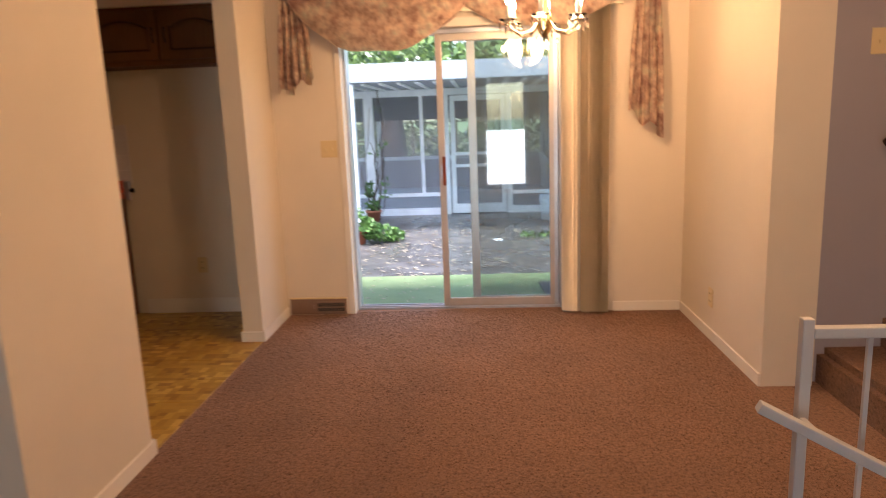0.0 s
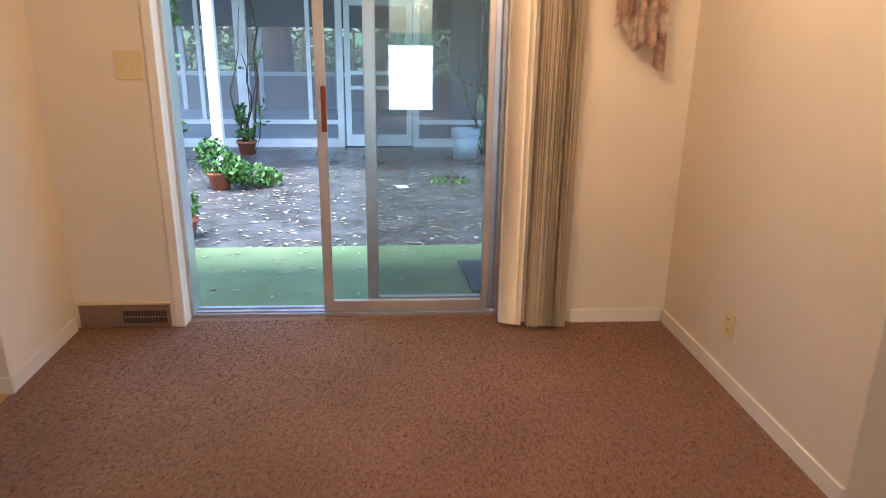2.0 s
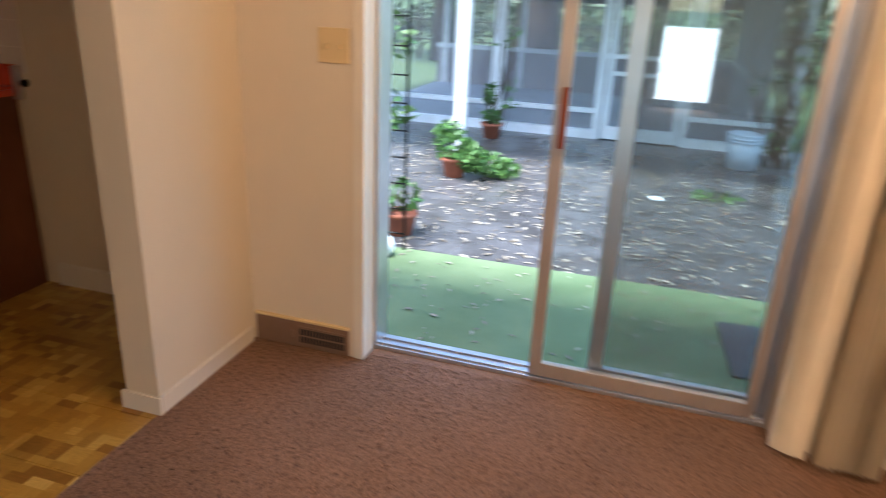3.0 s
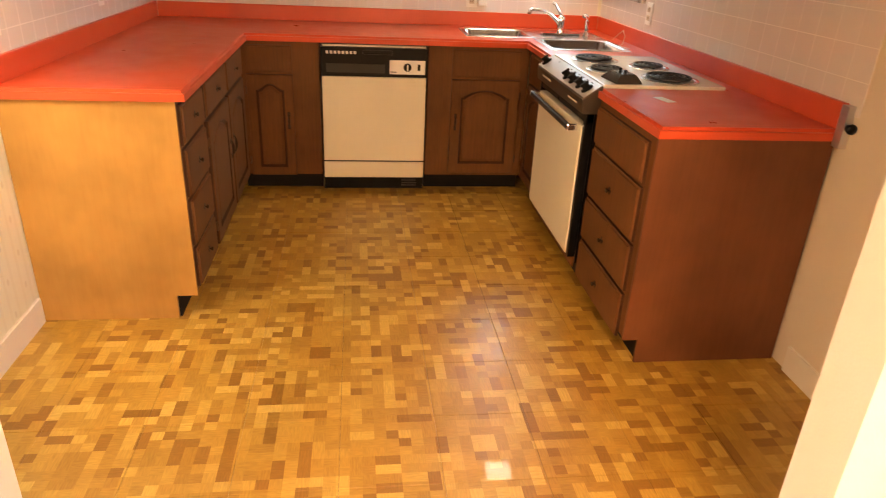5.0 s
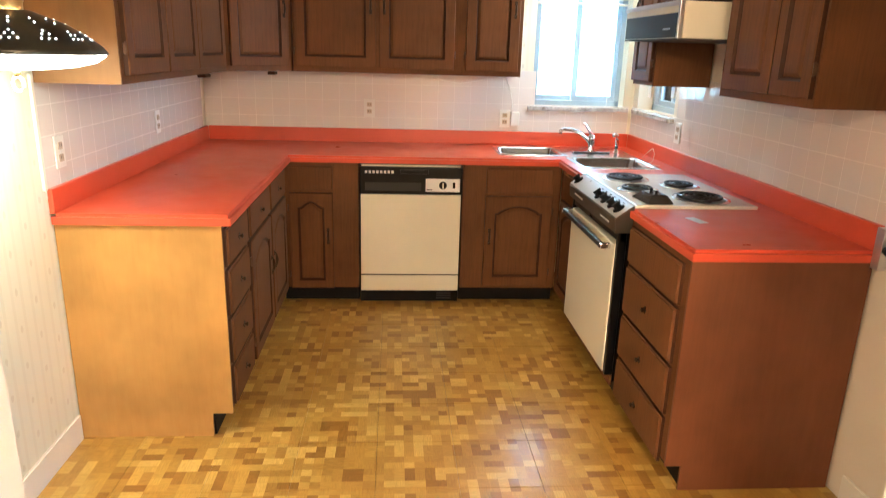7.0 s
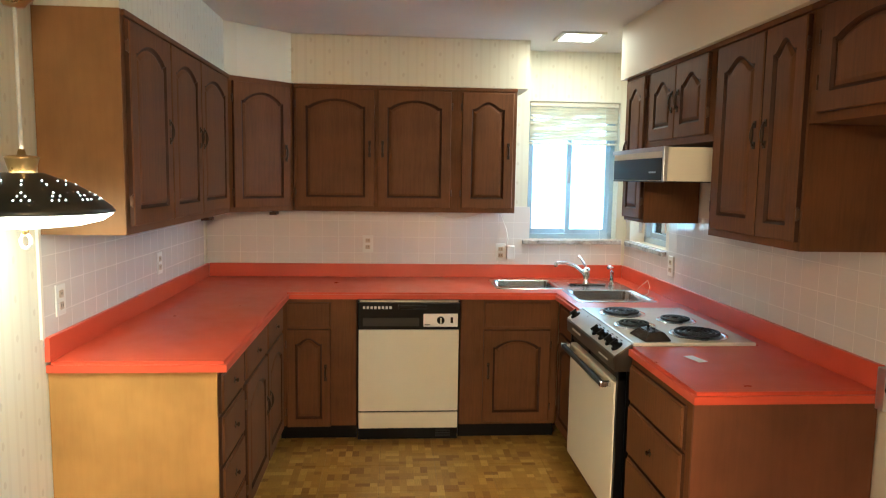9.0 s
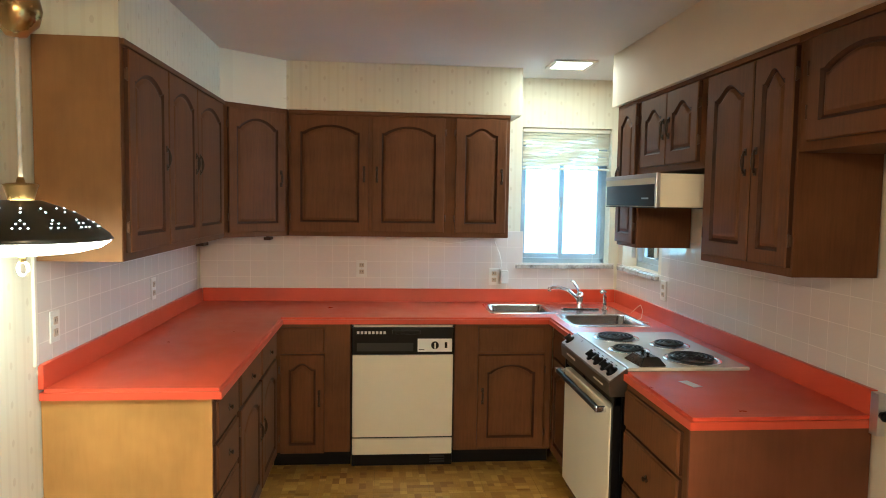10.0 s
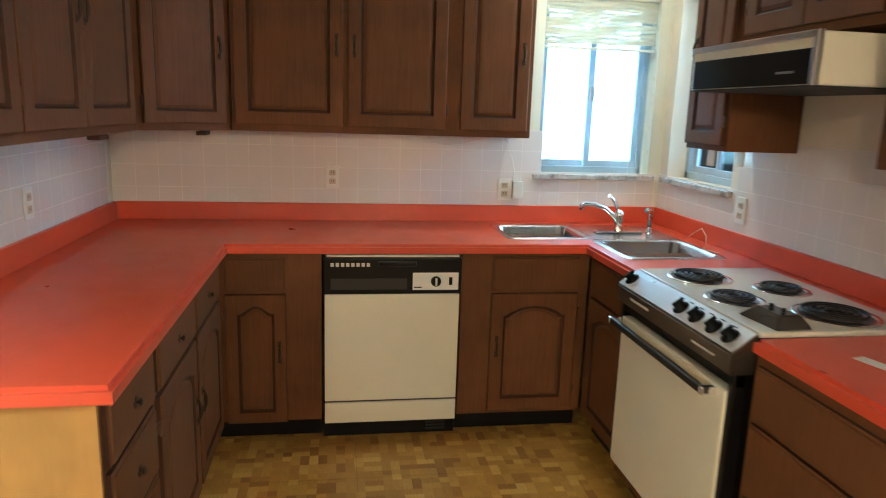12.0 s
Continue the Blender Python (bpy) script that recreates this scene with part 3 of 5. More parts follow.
# diagonal corner cabinet
corner = thing("corner_cabinet", "dark-stained diagonal corner wall cabinet with arched door", "cabinet", None, "wall cabinets")
part("body", prism([(0.012, YS + 0.012), (0.627, YS + 0.012), (0.627, -2.505), (0.325, -2.185), (0.012, -2.185)], UZ, UZ + UH), WOOD, corner)
dl = math.hypot(0.302, 0.32)
ang = math.degrees(math.atan2(0.32, -0.302))
cdoor = part("door", door_mesh(dl - 0.06, 0.715, 0.05, 0.055), (WOOD, GLAZE_SHADE), corner)
cdoor.matrix_basis = pose(0.627, -2.505, UZ + 0.03, 0, 0, ang) @ pose(0.03, -0.001, 0)
shared("handle", PULL_ME, cdoor, dl - 0.09, -0.019, 0.32)
for zz in (0.09, 0.62):
    shared("hinge", HINGE_ME, cdoor, -0.006, -0.004, zz)
part("bracket", box_bm(0.40, 0.50, -2.30, -2.26, UZ - 0.018, UZ - 0.001, bevel=0.003), GLAZE_SHADE, corner)

cabinet("dark-stained wall cabinet with three arched doors above the tiled splash", pose(0.32, -2.178, UZ, 0, 0, 90), 1.378, 0.305, UH,
        [("door", 0.015, 0.492, 0.03, 0.745, "r"), ("door", 0.512, 0.965, 0.03, 0.745, "l"), ("door", 1.034, 1.356, 0.03, 0.745, "r")], group="wall cabinets")
cabinet("narrow dark-stained wall cabinet beside the range hood", pose(0.83, -0.265, UZ), 0.30, 0.295, UH, [("door", 0.015, 0.285, 0.02, 0.755, "l")], group="wall cabinets")
cabinet("short dark-stained double cabinet above the range hood", pose(1.131, -0.265, 1.755), 0.733, 0.295, 0.39,
        [("door", 0.06, 0.37, 0.03, 0.365, "r"), ("door", 0.376, 0.69, 0.03, 0.365, "l")], group="wall cabinets")
cabinet("tall dark-stained double wall cabinet with arched doors", pose(1.865, -0.265, UZ), 0.64, 0.295, UH,
        [("door", 0.045, 0.386, 0.03, 0.745, "r"), ("door", 0.396, 0.630, 0.03, 0.745, "l")], group="wall cabinets")
cabinet("dark-stained cabinet above the empty refrigerator niche", pose(2.507, -0.265, 1.775), 1.06, 0.295, 0.37,
        [("door", 0.06, 0.54, 0.03, 0.345, "r"), ("door", 0.56, 1.02, 0.03, 0.345, "l")], group="wall cabinets")

# base cabinets
CT = 0.875                                # underside of the worktop
south = cabinet("dark-stained drawer unit under the orange worktop", pose(2.107, -2.212, 0, 0, 0, 180), 0.407, 0.58, CT,
        [("drawer", 0.03, 0.387, 0.70, 0.85, True), ("drawer", 0.03, 0.387, 0.50, 0.685, True), ("drawer", 0.03, 0.387, 0.30, 0.485, True), ("drawer", 0.03, 0.387, 0.12, 0.285, True)], toe=True, group="base cabinets")
cabinet("dark-stained base cabinet with two doors and drawers", pose(1.699, -2.212, 0, 0, 0, 180), 1.082, 0.58, CT,
        [("drawer", 0.03, 0.51, 0.70, 0.85, True), ("drawer", 0.54, 1.0, 0.70, 0.85, True), ("door", 0.03, 0.51, 0.12, 0.685, "r"), ("door", 0.54, 1.0, 0.12, 0.685, "l")], toe=True, group="base cabinets")


def end_panel(x0, x1, yf, yb, notch, material, parent_m, parent, label):
    """An end panel down to the floor with the toe-kick notch cut out at its front."""
    s = 1 if yb > yf else -1
    outline = [(yf, 0.10), (yf, CT - 0.001), (yb, CT - 0.001), (yb, 0.0), (yf + s * notch, 0.0), (yf + s * notch, 0.10)]
    bm = bmesh.new()
    a = [bm.verts.new((x0, y, z)) for y, z in outline]
    b = [bm.verts.new((x1, y, z)) for y, z in outline]
    bm.faces.new(a), bm.faces.new(b[::-1])
    for k in range(6):
        bm.faces.new((a[k], b[k], b[(k + 1) % 6], a[(k + 1) % 6]))
    bmesh.ops.recalc_face_normals(bm, faces=bm.faces)
    ob = part("end_panel", bm, material, parent, label)
    ob.matrix_parent_inverse = parent_m.inverted()


end_panel(2.1085, 2.120, -2.205, -2.795, 0.08, HONEY, pose(2.107, -2.212, 0, 0, 0, 180), south, "honey-coloured veneer end panel")
cabinet("narrow dark-stained base cabinet with arched door", pose(0.615, -2.235, 0, 0, 0, 90), 0.456, 0.60, CT,
        [("drawer", 0.050, 0.305, 0.705, 0.850, False), ("door", 0.050, 0.305, 0.10, 0.690, "r")], toe=True, group="base cabinets")
cabinet("dark-stained sink base cabinet with arched door", pose(0.615, -1.161, 0, 0, 0, 90), 0.595, 0.60, CT,
        [("drawer", 0.14, 0.545, 0.70, 0.855, False), ("door", 0.14, 0.545, 0.12, 0.685, "l")], toe=True, group="base cabinets")
cabinet("narrow dark-stained base cabinet beside the range", pose(0.64, -0.566, 0), 0.51, 0.60, CT,
        [("drawer", 0.06, 0.49, 0.70, 0.855, False), ("door", 0.06, 0.49, 0.12, 0.685, "r")], toe=True, group="base cabinets")
north = cabinet("dark-stained four-drawer unit under the orange worktop", pose(1.925, -0.585, 0), 0.586, 0.60, CT,
        [("drawer", 0.025, 0.535, 0.695, 0.845, False), ("drawer", 0.025, 0.535, 0.475, 0.68, True), ("drawer", 0.025, 0.535, 0.275, 0.46, True), ("drawer", 0.025, 0.535, 0.08, 0.26, True)], toe=True, group="base cabinets")
end_panel(2.5125, 2.524, -0.593, 0.03, 0.06, BROWN_VENEER, pose(1.925, -0.585, 0), north, "reddish-brown veneer end panel")

# ---- worktop ----
top_outline = [(0.006, YS + 0.006), (2.135, YS + 0.006), (2.135, -2.166), (0.655, -2.166), (0.655, -0.600), (1.150, -0.600), (1.150, -0.045), (1.922, -0.045), (1.922, -0.600), (2.535, -0.600), (2.535, YK - 0.006), (0.006, YK - 0.006)]


def worktop():
    bm = bmesh.new()
    outer = [bm.verts.new((x, y, 0.914)) for x, y in top_outline]
    holes = [[(0.150, -0.905), (0.150, -0.535), (0.480, -0.535), (0.480, -0.905)], [(0.560, -0.510), (0.560, -0.110), (0.920, -0.110), (0.920, -0.510)]]
    loops = [outer] + [[bm.verts.new((x, y, 0.914)) for x, y in h] for h in holes]
    edges = []
    for lp in loops:
        edges += [bm.edges.new((lp[k], lp[(k + 1) % len(lp)])) for k in range(len(lp))]
    bmesh.ops.triangle_fill(bm, use_beauty=True, use_dissolve=True, edges=edges)
    bmesh.ops.recalc_face_normals(bm, faces=bm.faces)
    if sum(f.normal.z for f in bm.faces) < 0:
        bmesh.ops.reverse_faces(bm, faces=bm.faces)
    geo = bmesh.ops.extrude_face_region(bm, geom=list(bm.faces))["geom"]
    for v in geo:
        if isinstance(v, bmesh.types.BMVert):
            v.co.z = 0.914
    for v in bm.verts:
        if v not in geo:
            v.co.z = CT
    bmesh.ops.recalc_face_normals(bm, faces=bm.faces)
    rim = [e for e in bm.edges if all(v.co.z > 0.913 for v in e.verts) and len(e.link_faces) == 2 and any(abs(f.normal.z) < 0.3 for f in e.link_faces)
           and any(abs(v.co.x - 2.135) < 1e-3 or abs(v.co.y + 2.166) < 1e-3 or abs(v.co.x - 0.655) < 1e-3 or abs(v.co.y + 0.6) < 1e-3 or abs(v.co.x - 2.535) < 1e-3 for v in e.verts)]
    bmesh.ops.bevel(bm, geom=rim, offset=0.012, segments=4, affect="EDGES")
    return bm


counter = thing("worktop", "orange-red laminate worktop with rounded front edge on the cabinets", "worktop")
part("top", worktop(), RED, counter)
part("backsplash", box_bm(0.003, 0.022, YS + 0.022, YK - 0.022, 0.9142, 1.003, bevel=0.003), RED, counter)
part("backsplash", box_bm(0.022, 2.135, YS + 0.003, YS + 0.022, 0.9142, 1.003, bevel=0.003), RED, counter)
part("backsplash", box_bm(0.022, 2.535, YK - 0.022, YK - 0.003, 0.9142, 1.003, bevel=0.003), RED, counter)
part("latch", lathe([(0, 0), (0.012, 0), (0.012, 0.012), (0.018, 0.016), (0.016, 0.026), (0, 0.028)], steps=12), BLACK, counter, "small black knob").matrix_basis = pose(2.572, YK - 0.016, 0.93, 0, 90, 0)
part("end_cap", box_bm(2.5352, 2.572, YK - 0.03, YK - 0.002, 0.86, 1.0, bevel=0.002), ALU, counter, "dark metal strip at the splash end")

# ---- dishwasher ----
dw = thing("dishwasher", "almond built-in dishwasher with black control strip", "dishwasher", pose(0.628, -1.770, 0, 0, 0, 90))
DW = 0.602
part("body", box_bm(0, DW, 0.004, 0.55, 0.085, 0.862), BLACK, dw)
part("door", box_bm(0.004, DW - 0.004, -0.012, 0.003, 0.195, 0.690, bevel=0.004), CREAM, dw, "almond enamel door")
part("lower_panel", box_bm(0.004, DW - 0.004, -0.010, 0.003, 0.088, 0.185, bevel=0.004), CREAM, dw)
part("seam", box_bm(0.006, DW - 0.006, -0.004, 0.002, 0.186, 0.194), DARK_SLOT, dw)
panel = part("control_panel", box_bm(0.0, DW, -0.026, 0.003, 0.694, 0.855, bevel=0.005), BLACK, dw, "black control strip with vent slots")
part("trim", box_bm(0.01, DW - 0.01, -0.014, 0.003, 0.857, 0.866, bevel=0.002), CREAM, dw)
part("recess", box_bm(0.03, 0.36, -0.0275, -0.02, 0.715, 0.765, bevel=0.002), DARK_SLOT, panel)
part("grip", box_bm(0.235, 0.40, -0.034, -0.02, 0.818, 0.842, bevel=0.006), BLACK, panel)
part("label_plate", box_bm(0.385, 0.588, -0.0285, -0.02, 0.712, 0.79, bevel=0.002), painted("white_dial_plate", (0.86, 0.86, 0.87, 1), 0.4, 8, 120, 0.02, 0.03), panel, "white dial plate")
dial = lathe([(0, 0.0), (0.023, 0.0), (0.022, 0.012), (0.016, 0.014), (0.0, 0.014)], steps=24)
bmesh.ops.rotate(dial, verts=dial.verts, cent=(0, 0, 0), matrix=Matrix.Rotation(radians(90), 3, "X"))
bmesh.ops.translate(dial, verts=dial.verts, vec=(0.487, -0.0287, 0.752))
part("dial", dial, BLACK, panel)
part("dial_grip", box_bm(0.483, 0.491, -0.050, -0.042, 0.735, 0.769, bevel=0.002), WHITE_PLASTIC, panel)
part("switch", box_bm(0.545, 0.560, -0.034, -0.028, 0.735, 0.770, bevel=0.002), BLACK, panel)
part("print_bar", box_bm(0.392, 0.425, -0.0290, -0.0284, 0.722, 0.727), DARK_SLOT, panel)
for k in range(8):
    part("vent_slot", box_bm(0.03 + 0.022 * k, 0.044 + 0.022 * k, -0.0290, -0.022, 0.818, 0.834, bevel=0.001), ALU, panel)
part("kick_plate", box_bm(0.0, DW, 0.045, 0.06, 0.0, 0.084), TOE, dw, "black kick plate with louvres")
for k in range(4):
    part("louvre", box_bm(0.47, 0.56, 0.040, 0.046, 0.016 + 0.016 * k, 0.024 + 0.016 * k), DARK_SLOT, dw)

# ---- drop-in range ----
rg = thing("range", "drop-in electric range with four coils and almond oven door", "range", pose(1.155, -0.60, 0.004))
RW = 0.762
part("body", box_bm(0.004, RW - 0.004, 0.0, 0.56, 0.12, 0.905), BLACK, rg)
part("cooktop", box_bm(0, RW, 0.02, 0.545, 0.906, 0.922, bevel=0.005), painted("almond_cooktop", (0.70, 0.66, 0.58, 1), 0.22, 4, 160, 0.02, 0.04), rg, "almond enamel cooktop")
part("oven_door", box_bm(0.022, RW - 0.03, -0.042, -0.002, 0.155, 0.745, bevel=0.010), CREAM, rg, "almond oven door")
part("door_edge", box_bm(RW - 0.030, RW - 0.004, -0.036, -0.001, 0.150, 0.800, bevel=0.003), BLACK, rg)
part("door_edge", box_bm(0.004, 0.022, -0.036, -0.001, 0.150, 0.800, bevel=0.003), BLACK, rg)
MATTE_BLACK = painted("matte_black_handle", (0.012, 0.012, 0.013, 1), 0.45, 8, 150, 0.1, 0.2)
ohandle = part("oven_handle", box_bm(0.005, RW - 0.075, -0.088, -0.068, 0.712, 0.736, bevel=0.006), MATTE_BLACK, rg, "black bar with chrome ends")
for x in (0.0, RW - 0.095):
    part("handle_end", box_bm(x, x + 0.022, -0.089, -0.040, 0.711, 0.737, bevel=0.006), CHROME, ohandle)
part("upper_band", box_bm(0.004, RW - 0.004, -0.030, -0.001, 0.760, 0.80, bevel=0.003), BLACK, rg)
# sloping control panel
cp = bmesh.new()
prof = [(-0.055, 0.800), (-0.060, 0.862), (0.019, 0.918), (0.019, 0.800)]
pa, pb = [cp.verts.new((0.0, y, z)) for y, z in prof], [cp.verts.new((RW, y, z)) for y, z in prof]
cp.faces.new(pa), cp.faces.new(pb[::-1])
for k in range(4):
    cp.faces.new((pa[k], pb[k], pb[(k + 1) % 4], pa[(k + 1) % 4]))
bmesh.ops.recalc_face_normals(cp, faces=cp.faces)
bmesh.ops.bevel(cp, geom=list(cp.edges), offset=0.003, segments=2, affect="EDGES")
BRONZE_PANEL = painted("brushed_bronze_panel", (0.17, 0.145, 0.125, 1), 0.32, 8, 150, 0.05, 0.1, 0.9)
cpan = part("control_panel", cp, BRONZE_PANEL, rg, "brushed metal control panel")
part("print_bar", box_bm(0.12, 0.26, -0.0612, -0.0575, 0.832, 0.840), WHITE_PLASTIC, cpan)
part("print_bar", box_bm(0.56, 0.68, -0.0612, -0.0575, 0.828, 0.834), WHITE_PLASTIC, cpan)
tilt = math.degrees(math.atan2(0.056, 0.079))
pl = part("knob_plate", box_bm(0.002, RW - 0.002, 0.0, 0.086, 0.0, 0.003, bevel=0.001), painted("silver_strip", (0.58, 0.58, 0.60, 1), 0.3, 8, 150, 0.03, 0.05, 0.3), cpan, "bright metal strip under the knobs")
pl.matrix_basis = pose(0, -0.0555, 0.8665, tilt, 0, 0)
for k in range(6):
    part("print_bar", box_bm(0.36 + 0.06 * k, 0.385 + 0.06 * k, 0.070, 0.074, 0.0031, 0.0036), DARK_SLOT, pl)
kn = lathe([(0, 0), (0.027, 0), (0.026, 0.006), (0.016, 0.009), (0.015, 0.024), (0.0, 0.025)], steps=20)
bm_box(kn, -0.004, 0.004, -0.019, 0.019, 0.02, 0.031, bevel=0.002)
KN = to_mesh("knob", kn, BLACK)
for x in (0.05, 0.42, 0.515, 0.615, 0.70):
    k = new("knob", KN)
    k.parent = cpan
    k.matrix_basis = pose(x, -0.026, 0.8905, tilt, 0, 0)
PAN = painted("sooty_drip_pan", (0.30, 0.29, 0.29, 1), 0.3, 12, 120, 0.1, 0.3, 0.9)
COIL = painted("black_coil_iron", (0.007, 0.007, 0.008, 1), 0.5, 20, 120, 0.2, 0.3)
for x, y, r in ((0.155, 0.18, 0.095), (0.33, 0.384, 0.075), (0.62, 0.360, 0.105), (0.435, 0.145, 0.076)):
    burner = new("burner")
    burner.parent = rg
    part("drip_pan", lathe([(r - 0.02, 0.9165), (r + 0.004, 0.925), (r + 0.016, 0.926), (r + 0.018, 0.9225), (r - 0.018, 0.9222)], x, y, 0, 32), CHROME, burner, "chrome drip ring")
    part("pan_bottom", lathe([(0.0, 0.9225), (r, 0.9235)], x, y, 0, 32), PAN, burner)
    pts = []
    turns = 3 if r < 0.09 else 4
    for k in range(turns * 22):
        u = k / (turns * 22 - 1)
        a, rr = 2 * math.pi * turns * u, 0.016 + (r - 0.018) * u
        pts.append((x + rr * math.cos(a), y + rr * math.sin(a), 0.934))
    part("coil", tube(pts, 0.0062, 6), COIL, burner)
part("skirt", box_bm(0.004, RW - 0.004, -0.012, -0.001, 0.10, 0.148, bevel=0.002), WOOD, rg, "wooden filler below the oven")
part("toe_kick", box_bm(0.004, RW - 0.004, 0.06, 0.5, 0.0, 0.118), TOE, rg)

# thing on the cooktop: a sloping dark cover with knobs
cover = thing("cooktop_part", "loose dark sloping metal cover lying on the cooktop", "appliance part", pose(1.825, -0.475, 0.927, 0, 0, 4))
cv = bmesh.new()
lo, hi = [(-0.085, -0.06), (0.085, -0.06), (0.085, 0.06), (-0.085, 0.06)], [(-0.05, -0.03), (0.06, -0.035), (0.06, 0.035), (-0.05, 0.03)]
va, vb = [cv.verts.new((x, y, 0)) for x, y in lo], [cv.verts.new((x, y, 0.036)) for x, y in hi]
cv.faces.new(va[::-1]), cv.faces.new(vb)
for k in range(4):
    cv.faces.new((va[k], va[(k + 1) % 4], vb[(k + 1) % 4], vb[k]))
bmesh.ops.bevel(cv, geom=list(cv.edges), offset=0.004, segments=2, affect="EDGES")
part("shell", cv, painted("dull_dark_metal", (0.14, 0.13, 0.125, 1), 0.2, 9, 120, 0.05, 0.25, 0.7, False), cover)
for x in (-0.02, 0.03):
    part("stud", lathe([(0, 0.036), (0.006, 0.036), (0.008, 0.048), (0, 0.050)], x, 0.0, 0, 10), BLACK, cover)
solid("paper_slip", box_bm(-0.045, 0.045, -0.02, 0.02, 0.0, 0.0015, bevel=0.0005), WHITE_PLASTIC, "crumpled white paper slip on the worktop", "paper", m=pose(2.13, -0.413, 0.9155, 0, 0, 14))

# ---- sink, taps ----
sink = thing("corner_sink", "stainless steel two-bowl corner sink set in the worktop", "sink", pose(0, 0, 0.005))


def bowl(x0, x1, y0, y1, deep):
    """A rounded bowl with a rolled rim."""
    bm = bmesh.new()

    def ring(inset, z, rad, n=5):
        cx = [(x1 - inset - rad, y1 - inset - rad, 0), (x0 + inset + rad, y1 - inset - rad, 90), (x0 + inset + rad, y0 + inset + rad, 180), (x1 - inset - rad, y0 + inset + rad, 270)]
        out = []
        for a, b, st in cx:
            for k in range(n):
                t = radians(st + 90 * k / (n - 1))
                out.append(bm.verts.new((a + rad * math.cos(t), b + rad * math.sin(t), z)))
        return out

    loops = [ring(-0.028, 0.9095, 0.03), ring(-0.024, 0.9135, 0.03), ring(-0.004, 0.914, 0.045), ring(0.004, 0.905, 0.045), ring(0.012, 0.9 - deep + 0.04, 0.05), ring(0.04, 0.9 - deep, 0.06)]
    for p, q in zip(loops, loops[1:]):
        for k in range(len(p)):
            f = bm.faces.new((p[k], p[(k + 1) % len(p)], q[(k + 1) % len(p)], q[k]))
            f.smooth = True
    bm.faces.new(loops[-1])
    bmesh.ops.recalc_face_normals(bm, faces=bm.faces)
    if bm.faces[-1].normal.z < 0:
        bmesh.ops.reverse_faces(bm, faces=bm.faces)
    return bm


part("bowl", bowl(0.150, 0.480, -0.905, -0.535, 0.16), STEEL, sink)
part("bowl", bowl(0.560, 0.920, -0.510, -0.110, 0.16), STEEL, sink)
part("deck", prism([(0.125, -0.508), (0.505, -0.508), (0.530, -0.515), (0.530, -0.085), (0.22, -0.085), (0.125, -0.19)], 0.9095, 0.9135, 0.001), STEEL, sink)
for x, y in ((0.315, -0.72), (0.74, -0.31)):
    part("drain", lathe([(0, 0.742), (0.034, 0.742), (0.042, 0.7435), (0.044, 0.741)], x, y, 0, 20), CHROME, sink)
tap = thing("kitchen_tap", "chrome single-lever tap at the sink corner", "tap", pose(0.36, -0.33, 0.919, 0, 0, 0))
part("base_plate", box_bm(-0.03, 0.03, -0.12, 0.12, 0, 0.012, bevel=0.006), CHROME, tap)
part("body", lathe([(0.026, 0.012), (0.022, 0.03), (0.021, 0.075), (0.024, 0.08), (0.022, 0.10), (0.012, 0.115), (0, 0.117)], steps=20), CHROME, tap)
part("spout", tube([(0, 0, 0.05), (0.005, -0.03, 0.085), (0.01, -0.08, 0.125), (0.015, -0.14, 0.143), (0.02, -0.19, 0.145), (0.022, -0.205, 0.138), (0.023, -0.208, 0.118)], [0.013, 0.012, 0.011, 0.011, 0.011, 0.012, 0.012], 12), CHROME, tap)
part("lever", tube([(0, 0, 0.105), (0.0, -0.02, 0.14), (0.0, -0.045, 0.175), (0.0, -0.06, 0.185)], [0.010, 0.008, 0.007, 0.010], 10), CHROME, tap)
spray = thing("spray_head", "chrome pull-out spray beside the tap", "tap", pose(0.36, -0.165, 0.919))
part("holder", lathe([(0.021, 0), (0.019, 0.012), (0.013, 0.016), (0.012, 0.03)], steps=16), CHROME, spray)
part("head", tube([(0, 0, 0.028), (0, 0, 0.085), (0.004, -0.004, 0.11), (0.012, -0.022, 0.118), (0.016, -0.034, 0.112)], [0.011, 0.0125, 0.014, 0.014, 0.011], 12), CHROME, spray)
wire = tube([(0.52, -0.05, 0.920), (0.56, -0.03, 0.96), (0.60, -0.02, 0.985), (0.66, -0.03, 0.96), (0.72, -0.06, 0.925), (0.76, -0.10, 0.918), (0.83, -0.06, 0.917)], 0.0018, 6)
solid("loose_wire", wire, WHITE_PLASTIC, "thin white wire bent over the worktop", "wire")

# ---- range hood ----
hood = thing("range_hood", "almond range hood with black front under the cabinet", "range hood", pose(1.135, -0.435, 1.588))
part("body", box_bm(0, 0.66, 0.0, 0.465, 0.0, 0.145, bevel=0.006), CREAM, hood, "almond enamel shell")
part("front_panel", box_bm(0.02, 0.64, -0.006, 0.002, 0.004, 0.10, bevel=0.003), BLACK, hood, "glossy black front")
part("chrome_strip", box_bm(0.0, 0.662, -0.008, 0.003, 0.128, 0.147, bevel=0.002), ALU, hood)
part("chrome_corner", box_bm(0.648, 0.668, -0.008, 0.010, 0.0, 0.147, bevel=0.002), ALU, hood)
part("bottom_trim", box_bm(0.01, 0.666, -0.004, 0.46, -0.004, 0.001), DARK_SLOT, hood)
part("print_bar", box_bm(0.50, 0.58, -0.0068, -0.005, 0.035, 0.042), ALU, hood)

# ---- windows ----


